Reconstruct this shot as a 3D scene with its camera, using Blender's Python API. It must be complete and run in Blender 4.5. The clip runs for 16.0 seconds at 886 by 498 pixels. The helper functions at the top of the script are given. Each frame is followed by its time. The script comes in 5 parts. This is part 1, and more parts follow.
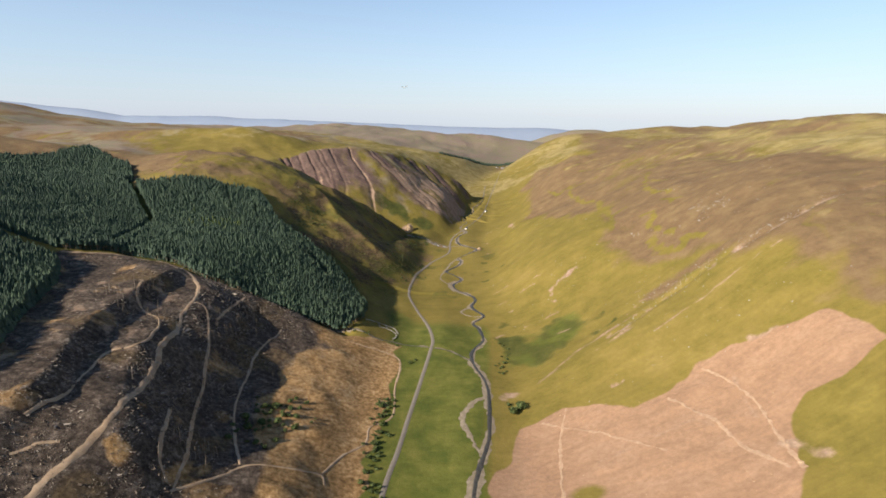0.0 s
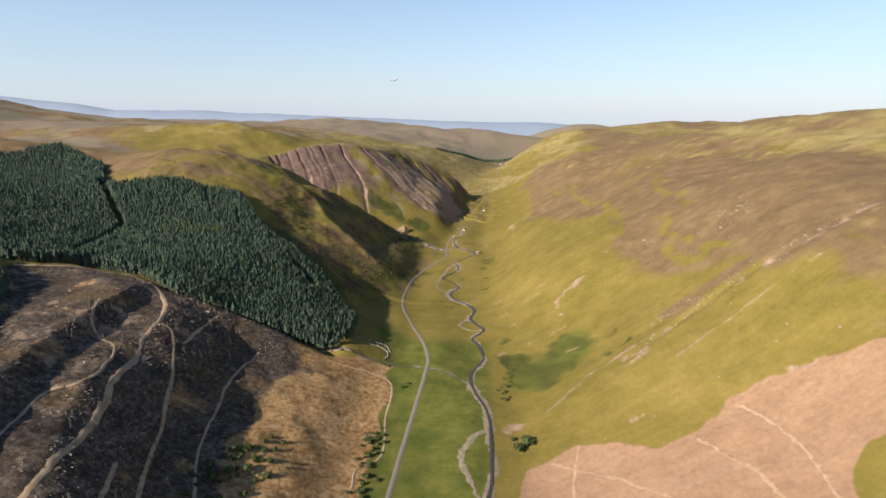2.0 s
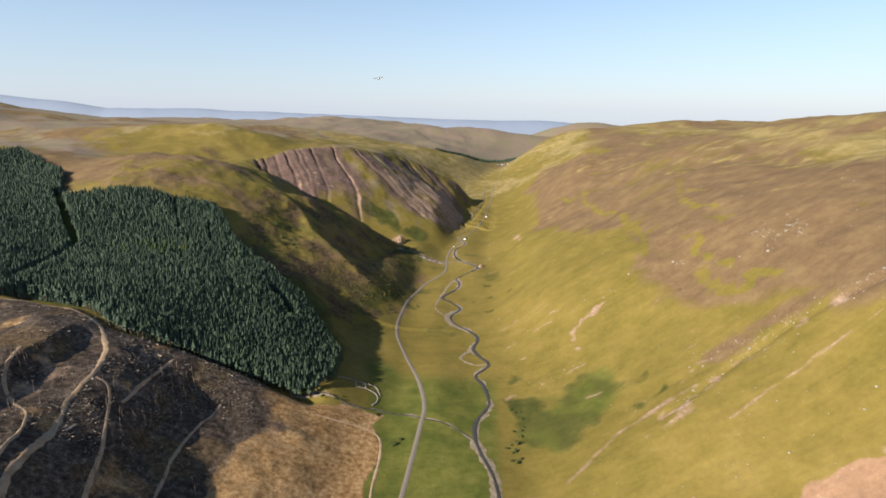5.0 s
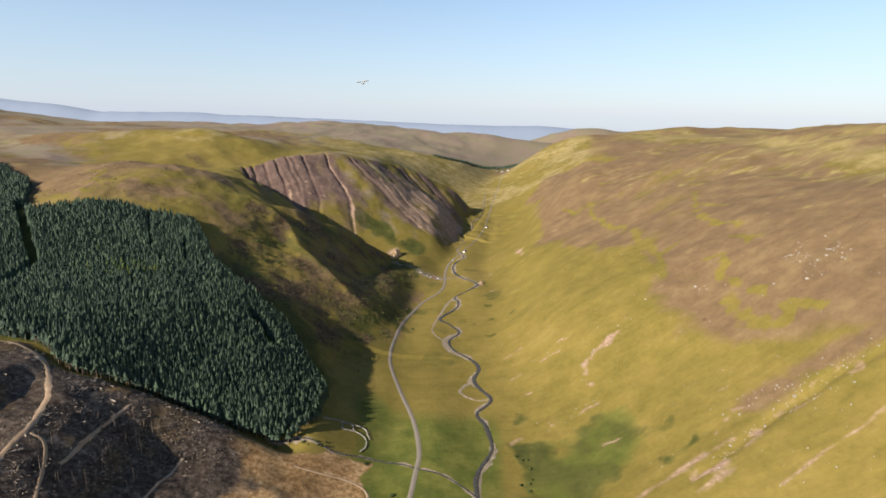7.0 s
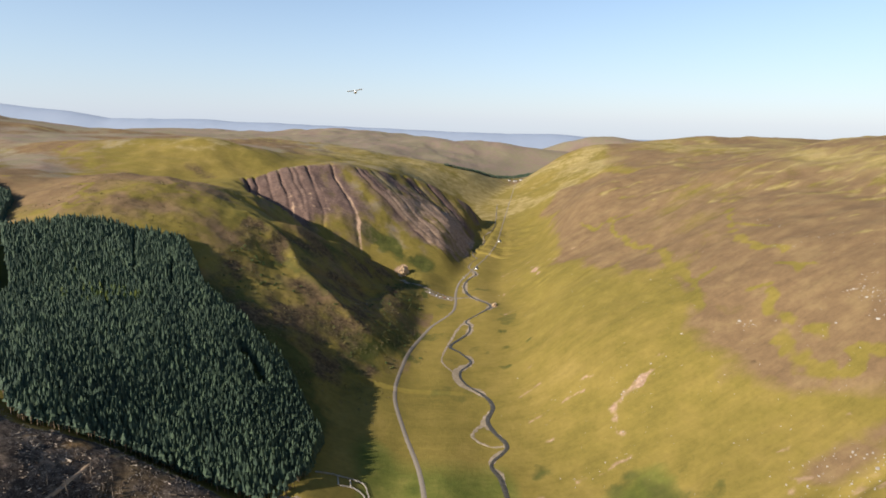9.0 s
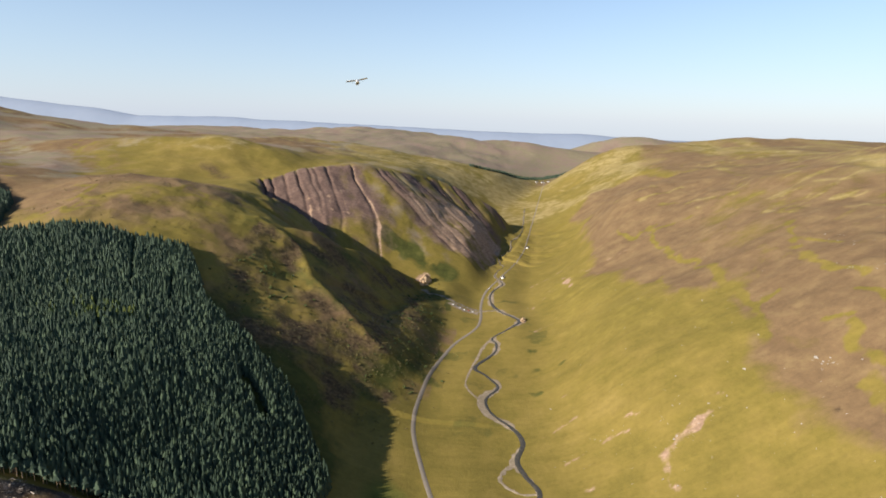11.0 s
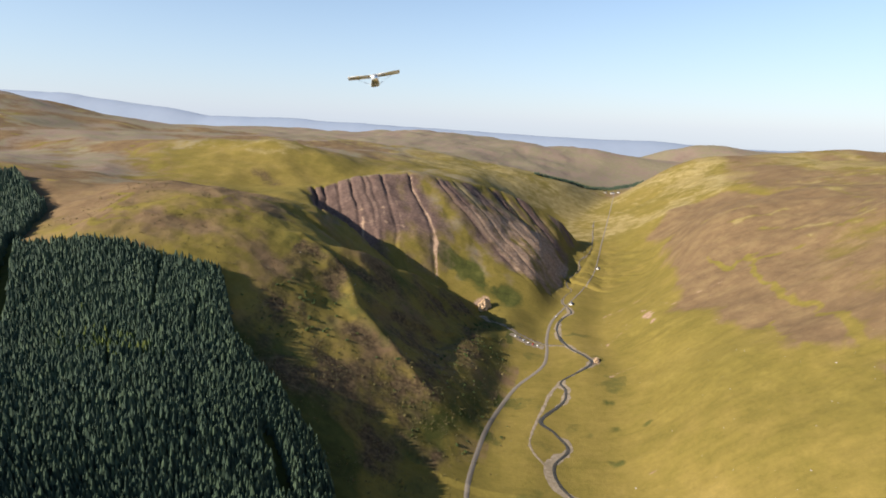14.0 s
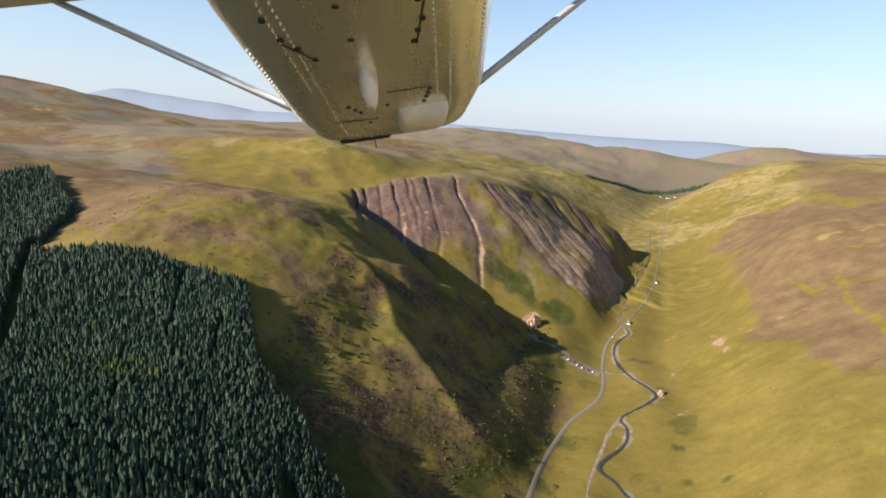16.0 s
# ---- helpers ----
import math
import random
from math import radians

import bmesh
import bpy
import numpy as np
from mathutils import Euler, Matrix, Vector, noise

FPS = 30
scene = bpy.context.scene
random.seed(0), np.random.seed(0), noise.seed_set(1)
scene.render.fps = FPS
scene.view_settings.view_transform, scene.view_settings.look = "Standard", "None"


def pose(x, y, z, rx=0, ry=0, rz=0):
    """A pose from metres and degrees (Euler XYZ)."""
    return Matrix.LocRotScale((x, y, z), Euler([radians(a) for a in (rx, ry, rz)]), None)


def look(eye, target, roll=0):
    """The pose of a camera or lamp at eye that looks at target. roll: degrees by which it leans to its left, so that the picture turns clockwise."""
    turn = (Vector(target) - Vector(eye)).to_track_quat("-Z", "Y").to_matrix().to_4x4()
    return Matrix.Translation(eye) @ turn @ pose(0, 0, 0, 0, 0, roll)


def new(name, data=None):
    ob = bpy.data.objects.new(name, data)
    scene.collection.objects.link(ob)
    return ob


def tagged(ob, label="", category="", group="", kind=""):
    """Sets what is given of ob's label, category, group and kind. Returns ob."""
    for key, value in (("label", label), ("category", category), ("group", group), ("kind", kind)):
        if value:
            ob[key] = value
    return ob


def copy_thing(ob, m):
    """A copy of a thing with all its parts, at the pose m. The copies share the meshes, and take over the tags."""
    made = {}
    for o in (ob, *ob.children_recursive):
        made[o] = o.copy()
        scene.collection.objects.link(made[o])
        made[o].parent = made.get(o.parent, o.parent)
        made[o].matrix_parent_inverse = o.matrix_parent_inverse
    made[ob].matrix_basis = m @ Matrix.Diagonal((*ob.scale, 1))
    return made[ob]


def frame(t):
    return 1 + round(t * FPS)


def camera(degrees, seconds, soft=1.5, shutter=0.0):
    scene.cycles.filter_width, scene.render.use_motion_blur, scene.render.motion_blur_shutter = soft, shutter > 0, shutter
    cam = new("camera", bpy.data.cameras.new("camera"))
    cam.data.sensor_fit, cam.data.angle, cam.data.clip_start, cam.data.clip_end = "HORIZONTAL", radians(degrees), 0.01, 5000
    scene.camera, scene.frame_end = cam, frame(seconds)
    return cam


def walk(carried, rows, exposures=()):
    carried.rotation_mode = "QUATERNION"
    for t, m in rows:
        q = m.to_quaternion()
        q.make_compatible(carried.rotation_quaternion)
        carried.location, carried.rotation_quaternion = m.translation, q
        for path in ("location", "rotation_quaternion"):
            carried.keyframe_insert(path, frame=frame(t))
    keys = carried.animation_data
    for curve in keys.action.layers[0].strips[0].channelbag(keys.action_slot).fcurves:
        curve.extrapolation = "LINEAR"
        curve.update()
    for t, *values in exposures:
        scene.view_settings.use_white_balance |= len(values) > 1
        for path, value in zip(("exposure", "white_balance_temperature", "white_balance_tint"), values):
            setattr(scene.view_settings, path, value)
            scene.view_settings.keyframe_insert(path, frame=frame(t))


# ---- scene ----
cam = camera(75.99, 16.0, soft=1.8)

# seconds, east, north, height, then heading, pitch and lean in degrees
PATH = (
    (0, 0.00, 0.00, 300.00, 0.001, -13.140, 0.628),
    (0.5, 0.23, 18.46, 300.77, 0.032, -13.445, 0.661),
    (1, 0.49, 36.95, 301.55, 0.039, -13.497, 0.665),
    (1.5, 0.80, 55.44, 302.36, 0.116, -13.614, 0.636),
    (2, 1.13, 73.94, 303.25, 0.292, -13.719, 0.592),
    (2.5, 1.51, 92.38, 304.24, 0.465, -13.826, 0.592),
    (3, 1.91, 110.73, 305.32, 0.483, -13.870, 0.573),
    (3.5, 2.25, 129.04, 306.48, 0.361, -13.930, 0.583),
    (4, 2.53, 147.30, 307.68, 0.290, -14.002, 0.561),
    (6.5, 2.91, 237.40, 311.37, 0.384, -13.766, 0.747),
    (7, 2.93, 255.22, 312.63, 0.486, -13.558, 0.843),
    (7.5, 2.88, 273.07, 313.92, 0.657, -13.193, 0.893),
    (8, 2.71, 290.96, 315.11, 0.558, -12.968, 1.033),
    (8.5, 2.37, 308.82, 316.10, 0.213, -12.864, 0.983),
    (9, 1.89, 326.71, 316.95, -0.568, -12.909, 0.987),
    (11.5, -4.39, 416.53, 318.19, -3.555, -13.091, 1.412),
    (12, -6.43, 434.26, 319.05, -4.309, -12.979, 1.531),
    (12.5, -8.66, 451.91, 319.99, -5.361, -12.848, 1.597),
    (13, -11.27, 469.46, 321.03, -6.490, -12.809, 1.752),
    (13.5, -14.46, 486.93, 322.11, -7.641, -12.818, 1.911),
    (14, -18.25, 504.37, 323.18, -8.913, -12.956, 2.057),
    (14.5, -22.62, 521.82, 324.23, -10.153, -13.154, 2.159),
    (15, -27.49, 539.29, 325.22, -11.262, -13.373, 2.311),
    (15.5, -32.67, 556.69, 326.14, -12.266, -13.455, 2.392),
    (16, -38.03, 573.97, 327.00, -13.252, -13.403, 2.575),
)


def flown(x, y, z, heading, pitch, lean):
    h, p = radians(heading), radians(pitch)
    ahead = Vector((math.sin(h) * math.cos(p), math.cos(h) * math.cos(p), math.sin(p)))
    return look((x, y, z), Vector((x, y, z)) + ahead * 10, lean)


walk(cam, [(row[0], flown(*row[1:])) for row in PATH], ((0, 0.73), (4, 0.73), (9, 0.74), (12, 0.76), (16, 0.83)))

# ---- light: low evening sun from the west ----
SUN_UP, SUN_FROM = 29.2, 234.0          # degrees: height, compass bearing with north along y
world = bpy.data.worlds.new("world")
scene.world = world
world.use_nodes = True
wn = world.node_tree
sky = wn.nodes.new("ShaderNodeTexSky")
sky.sky_type = "NISHITA"
sky.sun_disc = False
sky.sun_elevation, sky.sun_rotation = radians(SUN_UP), radians(SUN_FROM)
sky.air_density, sky.dust_density, sky.ozone_density = 1.0, 0.2, 3.0
haze = wn.nodes.new("ShaderNodeMix")
haze.data_type = "RGBA"
haze.inputs[7].default_value = (3.7, 4.4, 5.7, 1)
upward = wn.nodes.new("ShaderNodeSeparateXYZ")
wn.links.new(wn.nodes.new("ShaderNodeTexCoord").outputs["Generated"], upward.inputs[0])
thin = wn.nodes.new("ShaderNodeMapRange")
thin.inputs["From Min"].default_value, thin.inputs["From Max"].default_value = 0.0, 0.32
thin.inputs["To Min"].default_value, thin.inputs["To Max"].default_value = 0.72, 0.0
wn.links.new(upward.outputs[2], thin.inputs["Value"])
wn.links.new(thin.outputs[0], haze.inputs[0])
deep = wn.nodes.new("ShaderNodeMapRange")
deep.inputs["From Min"].default_value, deep.inputs["From Max"].default_value = 0.2, 0.75
deep.inputs["To Min"].default_value, deep.inputs["To Max"].default_value = 1.0, 0.78
wn.links.new(upward.outputs[2], deep.inputs["Value"])
zenith = wn.nodes.new("ShaderNodeVectorMath")
zenith.operation = "SCALE"
wn.links.new(sky.outputs[0], zenith.inputs[0])
wn.links.new(deep.outputs[0], zenith.inputs["Scale"])
wn.links.new(zenith.outputs[0], haze.inputs[6])
wn.links.new(haze.outputs[2], wn.nodes["Background"].inputs[0])
wn.nodes["Background"].inputs[1].default_value = 0.094
sun = new("sun", bpy.data.lights.new("sun", "SUN"))
sun.data.energy, sun.data.angle, sun.data.color = 5.0, radians(0.53), (1.0, 0.90, 0.77)
b, e = radians(SUN_FROM), radians(SUN_UP)
toward = Vector((math.sin(b) * math.cos(e), math.cos(b) * math.cos(e), math.sin(e)))
sun.matrix_world = look(toward * 900 + Vector((-200, 900, 300)), Vector((-200, 900, 300)))

# ---- small tools ----
rng = np.random.default_rng(7)


def lattice(ix, iy, seed):
    n = np.sin(ix * 127.1 + iy * 311.7 + seed * 74.7) * 43758.5453
    return n - np.floor(n)


def value_noise(x, y, seed=0):
    x, y = np.asarray(x, float), np.asarray(y, float)
    ix, iy = np.floor(x), np.floor(y)
    fx, fy = x - ix, y - iy
    fx, fy = fx * fx * (3 - 2 * fx), fy * fy * (3 - 2 * fy)
    a = lattice(ix, iy, seed) * (1 - fx) + lattice(ix + 1, iy, seed) * fx
    c = lattice(ix, iy + 1, seed) * (1 - fx) + lattice(ix + 1, iy + 1, seed) * fx
    return (a * (1 - fy) + c * fy) * 2 - 1


def fbm(x, y, size, octaves=4, seed=0):
    total, amp = 0.0, 1.0
    for o in range(octaves):
        total = total + amp * value_noise(x / size + 17.3 * o, y / size - 9.1 * o, seed + o)
        size, amp = size / 2.03, amp * 0.5
    return total


def smooth(x, a, b):
    s = np.clip((np.asarray(x, float) - a) / (b - a), 0, 1)
    return s * s * (3 - 2 * s)


def spline(points, step):
    """A smooth line through the points, resampled at the step."""
    p = np.array(points, float)
    p = np.vstack([2 * p[0] - p[1], p, 2 * p[-1] - p[-2]])
    out = []
    for i in range(1, len(p) - 2):
        n = max(2, int(np.linalg.norm(p[i + 1] - p[i]) / step))
        s = np.linspace(0, 1, n, endpoint=False)[:, None]
        out.append(0.5 * (2 * p[i] + (p[i + 1] - p[i - 1]) * s + (2 * p[i - 1] - 5 * p[i] + 4 * p[i + 1] - p[i + 2]) * s ** 2
                          + (3 * p[i] - p[i - 1] - 3 * p[i + 1] + p[i + 2]) * s ** 3))
    return np.vstack(out + [p[-2][None]])


def inside(x, y, polygon):
    x, y = np.asarray(x, float), np.asarray(y, float)
    hit = np.zeros(x.shape, bool)
    n = len(polygon)
    for i in range(n):
        (x0, y0), (x1, y1) = polygon[i], polygon[(i + 1) % n]
        if y0 == y1:
            continue
        cross = ((y0 > y) != (y1 > y)) & (x < (x1 - x0) * (y - y0) / (y1 - y0) + x0)
        hit ^= cross
    return hit


def line_distance(x, y, points):
    """Distance from a polyline, in metres."""
    best = np.full(np.shape(x), 1e9)
    for (x0, y0), (x1, y1) in zip(points[:-1], points[1:]):
        dx, dy = x1 - x0, y1 - y0
        s = np.clip(((x - x0) * dx + (y - y0) * dy) / max(dx * dx + dy * dy, 1e-9), 0, 1)
        best = np.minimum(best, np.hypot(x - x0 - s * dx, y - y0 - s * dy))
    return best


def line_level(x, y, points):
    """Distance from a line in space, and the line's height at the nearest place."""
    best, level = np.full(np.shape(x), 1e9), np.zeros(np.shape(x))
    for (x0, y0, z0), (x1, y1, z1) in zip(points[:-1], points[1:]):
        dx, dy = x1 - x0, y1 - y0
        s = np.clip(((x - x0) * dx + (y - y0) * dy) / (dx * dx + dy * dy), 0, 1)
        d = np.hypot(x - x0 - s * dx, y - y0 - s * dy)
        level = np.where(d < best, z0 + s * (z1 - z0), level)
        best = np.minimum(best, d)
    return best, level


def near_line(x, y, line, wide):
    return np.exp(-(line_distance(x, y, line) / wide) ** 2)


def lesser(a, c, rounding):
    """The lower of two heights, with the crease rounded off."""
    return 0.5 * (a + c - np.sqrt((a - c) ** 2 + rounding ** 2))


def soft_area(x, y, polygon, edge, wobble=0.0, size=40.0, seed=3):
    """One inside the area, nought outside, with a soft and uneven rim."""
    x, y = np.asarray(x, float), np.asarray(y, float)
    if wobble:
        x, y = x + wobble * fbm(x, y, size, 3, seed), y + wobble * fbm(x, y, size, 3, seed + 5)
    d = line_distance(x, y, list(polygon) + [polygon[0]])
    d = np.where(inside(x, y, polygon), d, -d)
    return smooth(d, -edge, edge)


# ---- the lie of the land ----
AXIS_Y = (200, 450, 715, 860, 1020, 1200, 1376, 1600, 1841, 2222, 2500, 2900, 3400, 5200)
AXIS_X = (-10, 0, 20, 30, 15, 40, 25, 55, 89, 120, 200, 300, 420, 700)
STATIONS = (250, 450, 600, 750, 900, 1050, 1200, 1400, 1600, 1720, 1850, 2300, 2600, 3000, 3800)
LEFT_AT = (-1100, -700, -480, -340, -230, -140, -75, -20)
RIGHT_AT = (25, 80, 160, 260, 370, 520, 800, 1200)
# heights across the valley, station by station, above the river flats
LEFT_FLANK = (
    (290, 225, 150, 112, 70, 23, 2, -4),
    (290, 215, 138, 110, 67, 19, 1, -5),
    (285, 200, 130, 110, 65, 12, -3, -4),
    (281, 186, 126, 101, 53, 24, -2, 1),
    (278, 174, 125, 110, 80, 13, -1, -4),
    (270, 175, 195, 155, 87, 37, -4, -2),
    (269, 224, 224, 164, 94, 26, 0, 1),
    (236, 194, 189, 146, 64, 15, 17, -1),
    (220, 211, 186, 210, 169, 105, 23, 11),
    (242, 239, 204, 205, 179, 120, 40, 18),
    (245, 235, 205, 190, 159, 82, 25, 25),
    (250, 215, 192, 168, 128, 82, 50, 35),
    (240, 205, 175, 158, 135, 110, 76, 51),
    (190, 160, 122, 100, 82, 66, 56, 52),
    (203, 178, 146, 116, 86, 70, 57, 52),
)
RIGHT_FLANK = (
    (-3, 8, 30, 80, 147, 205, 282, 275),
    (-3, -4, 22, 73, 154, 205, 282, 275),
    (-2, -3, 33, 96, 191, 215, 290, 296),
    (-4, 0, 28, 99, 199, 236, 291, 298),
    (-4, 10, 67, 124, 196, 254, 288, 292),
    (-3, 7, 71, 129, 185, 234, 282, 282),
    (8, 14, 67, 117, 186, 227, 273, 268),
    (4, 5, 54, 123, 176, 236, 270, 262),
    (10, 8, 45, 162, 199, 226, 262, 257),
    (17, 15, 50, 155, 190, 222, 256, 250),
    (24, 23, 51, 122, 172, 214, 248, 245),
    (38, 54, 91, 139, 188, 222, 250, 248),
    (56, 94, 143, 199, 229, 246, 262, 258),
    (54, 62, 77, 101, 134, 168, 205, 208),
    (53, 56, 61, 71, 86, 106, 140, 160),
)


def weights(knots, x):
    k = np.array(knots, float)
    n = len(k)
    x = np.clip(x, k[0], k[-1])
    i = np.clip(np.searchsorted(k, x) - 1, 0, n - 2)
    h = k[i + 1] - k[i]
    s = (x - k[i]) / h
    slope = np.zeros((n, n))
    for a in range(n):
        lo, hi = max(a - 1, 0), min(a + 1, n - 1)
        slope[a, hi] += 1 / (k[hi] - k[lo])
        slope[a, lo] -= 1 / (k[hi] - k[lo])
    r = np.arange(len(x))
    m = np.zeros((len(x), n))
    m[r, i] += 2 * s ** 3 - 3 * s ** 2 + 1
    m[r, i + 1] += -2 * s ** 3 + 3 * s ** 2
    m += ((s ** 3 - 2 * s ** 2 + s) * h)[:, None] * slope[i] + ((s ** 3 - s ** 2) * h)[:, None] * slope[i + 1]
    return m


FLANKS = np.hstack([np.array(LEFT_FLANK, float), np.array(RIGHT_FLANK, float)])
# rounded hills beyond the sections: east, north, height, half-widths
HILLS = (
    (850, 1310, 42, 190, 280), (-640, 1720, 26, 190, 190), (-2150, 2000, 165, 550, 700), (430, 3850, 104, 400, 300), (1000, 4450, 120, 420, 240), (-900, 4300, 30, 700, 400),
)
# hollows and ridges: a line with its heights, and how steeply the ground leaves it
HOLLOWS = (
    (((-60, 1442, 3), (-150, 1385, 28), (-220, 1322, 66), (-280, 1292, 112), (-330, 1282, 152)), 0.9),
    (((-128, 1140, 46), (-108, 1200, 28), (-95, 1280, 18), (-84, 1350, 10)), 0.8),
)
RIDGES = (
    (((-330, 1140, 158), (-300, 1163, 163), (-241, 1148, 132), (-212, 1104, 106), (-168, 1078, 76), (-118, 1045, 36)), 0.76),
    (((-300, 1163, 163), (-239, 1192, 150), (-187, 1258, 116), (-132, 1345, 60), (-104, 1400, 22)), 0.95),
    (((-285, 1095, 138), (-255, 1070, 113), (-215, 1045, 88)), 0.7),
)
BROW = ((-441, 1530, 182), (-409, 1556, 192), (-370, 1585, 204), (-295, 1625, 208), (-214, 1665, 200), (-160, 1735, 186), (-110, 1815, 168), (-50, 1850, 144), (20, 1885, 108), (66, 1905, 78), (98, 1920, 50))
GORGE = ((62, 1600, 12), (86, 1700, 15), (106, 1780, 18), (122, 1850, 22), (146, 1960, 28))
CLIFF_A, CLIFF_B = (-450, 1525), (100, 1915)


# gullies down the crag: how far along it, depth, half-width
GULLIES = ((14, 12, 5), (34, 9, 4), (62, 7, 3), (92, 12, 4), (118, 6, 3), (128, 4, 3), (152, 8, 4), (207, 8, 4), (268, 11, 5), (284, 7, 3), (312, 10, 5), (340, 6, 4), (372, 7, 5), (432, 24, 10), (462, 10, 6), (506, 12, 8), (540, 8, 6))


def furrows(x, y):
    """How far a place lies along the crag, following the gullies, and whether it is on the crag."""
    ax, ay = CLIFF_A
    dx, dy = CLIFF_B[0] - ax, CLIFF_B[1] - ay
    n = math.hypot(dx, dy)
    along = ((x - ax) * dx + (y - ay) * dy) / n
    rim = np.array([(((bx - ax) * dx + (by - ay) * dy) / n, ((bx - ax) * dy - (by - ay) * dx) / n) for bx, by, _ in BROW])
    out = ((x - ax) * dy - (y - ay) * dx) / n - np.interp(along, rim[:, 0], rim[:, 1])
    bend = along + out * (0.16 - 0.42 * smooth(along, 150, 330)) + 5 * fbm(x, y, 60, 3, 31)
    share = smooth(bend, -14, 12) * (1 - smooth(along, n + 30, n + 80)) * smooth(out, -12 + 10 * value_noise(bend / 22, bend * 0, 77), 12) * (1 - smooth(out, 200 + 50 * smooth(along, 300, 400), 280 + 60 * smooth(along, 300, 400)))
    return along, bend, share, out


def height(x, y, fine=True):
    x, y = np.asarray(x, float), np.asarray(y, float)
    shape = x.shape
    x, y = x.ravel(), y.ravel()
    u = x - np.interp(y, AXIS_Y, AXIS_X)
    z = (weights(STATIONS, y) @ FLANKS * weights(LEFT_AT + RIGHT_AT, u)).sum(1)
    for hx, hy, h, rx, ry in HILLS:
        z = z + h * np.exp(-((x - hx) / rx) ** 2 - ((y - hy) / ry) ** 2)
    near_spur = (x > -520) & (x < 60) & (y > 950) & (y < 1600)
    if near_spur.any():
        xs, ys, zs = x[near_spur], y[near_spur], z[near_spur]
        wob = 3.0 * fbm(xs, ys, 42, 3, 24)
        for line, steep in HOLLOWS:
            d, h = line_level(xs, ys, line)
            zs = lesser(zs, h + wob + steep * d, 8.0)
        for line, steep in RIDGES:
            d, h = line_level(xs, ys, line)
            zs = -lesser(-zs, -(h + wob - steep * d), 22.0 if steep == 0.76 else 9.0)
        # the scrubby foot of the spur bulges towards the road
        foot = np.interp(ys, (1030, 1090, 1150, 1230, 1290, 1360), (0, 6, 10, 13, 14, 0))
        zs = zs + foot * np.exp(-((xs + 82) / 34) ** 2) * (1 - smooth(xs, -62, -18))
        z[near_spur] = zs + (z[near_spur] - zs) * smooth(xs, -5, 58)
    z = z - (7 + 8 * smooth(x, -290, -230) * (1 - smooth(x, -140, -110))) * np.exp(-(line_distance(x, y, ((-421, 742), (-360, 738), (-308, 708), (-248, 720), (-190, 718), (-128, 712))) / 15) ** 2)
    # the felled hillside: a brow, one steep even slope, then a gentle foot
    off = x - np.interp(y, (300, 390, 430, 500, 545, 600, 700), (-284, -287, -304, -321, -326, -326, -330))
    slope = np.interp(off, (-120, -40, -4, 12, 45, 60, 85, 100, 127, 160, 185, 225, 265), (124, 121, 119, 103, 97, 88, 66, 50, 38, 28, 22, 12, 0)) + 2.5 * fbm(x, y, 34, 3, 29)
    z = z + (slope - z) * 0.92 * smooth(y, 290, 370) * (1 - smooth(y, 640, 710)) * smooth(off, -110, -30) * (1 - smooth(x, -125, -70))
    on_crag = (x > -640) & (x < 260) & (y > 1380) & (y < 2050)
    if on_crag.any():
        xs, ys, zs = x[on_crag], y[on_crag], z[on_crag]
        d, h = line_level(xs, ys, BROW)
        us = xs - np.interp(ys, [p[1] for p in GORGE], [p[0] for p in GORGE])
        steep = 0.66 - 0.05 * smooth(xs, -160, 40)
        zs = np.where(us < 0, zs + (-lesser(-zs, -(h - steep * d), 6.0) - zs) * (1 - smooth(us, -80, 0)), zs)
        along, bend, share, out = furrows(xs, ys)
        zs = zs + (lesser(zs, np.maximum(h + 8 - (steep - 0.06) * d, 10 + 0.2 * np.maximum(-us, 0)), 8.0) - zs) * smooth(out, 4, 22) * (1 - smooth(out, 210, 330)) * smooth(along, -20, 30) * (us < -5)
        d, h = line_level(xs, ys, GORGE)
        z[on_crag] = np.where(ys > 1560, lesser(zs, h + 1.1 * d, 9.0), zs)
    flank = smooth(np.abs(u + 10), 90, 260)
    z = z + flank * 9 * fbm(x, y, 170, 3, 11) * smooth(y, 300, 600) + 20 * smooth(y, 2600, 4200) * fbm(x, y, 700, 4, 12)
    if fine:
        rough = smooth(-u, 60, 130) * smooth(y, 900, 980) * (1 - smooth(y, 1330, 1460))
        z = z + (0.15 + 0.8 * flank) * fbm(x, y, 26, 4, 21) + rough * (1.8 * (0.5 - np.abs(fbm(x, y, 30, 4, 23))))
        z = z - 3.6 * near_line(x, y, SCAR, 5.5) * smooth(x, 165, 240)
        cx = x + 4 * fbm(x, y, 30, 3, 25)
        for line in CUTS:
            z = z - (1.0 if line[0][0] == 156 else 6.0) * near_line(cx, y, line, 4.0 if line[0][0] == 156 else 9.0)
        z = z + 0.8 * smooth(u, 60, 110) * (1 - smooth(y, 1900, 2300)) * fbm(0.45 * x + 0.3 * y, 1.2 * y - 0.7 * x, 17, 3, 26)
        along, bend, share, out = furrows(x, y)
        for at, deep, wide in GULLIES:
            z = z - share * deep * (1.0 if at < 250 else 1.0 if at == 432 else 0.42) * (0.38 + 0.62 * np.exp(-(np.maximum(out, 0) / (52 if at < 250 else 80)) ** 2)) * np.exp(-((bend - at) / (wide * 0.55)) ** 2)
        z = z + share * 1.6 * fbm(x, y, 22, 4, 45)
    return z.reshape(shape)


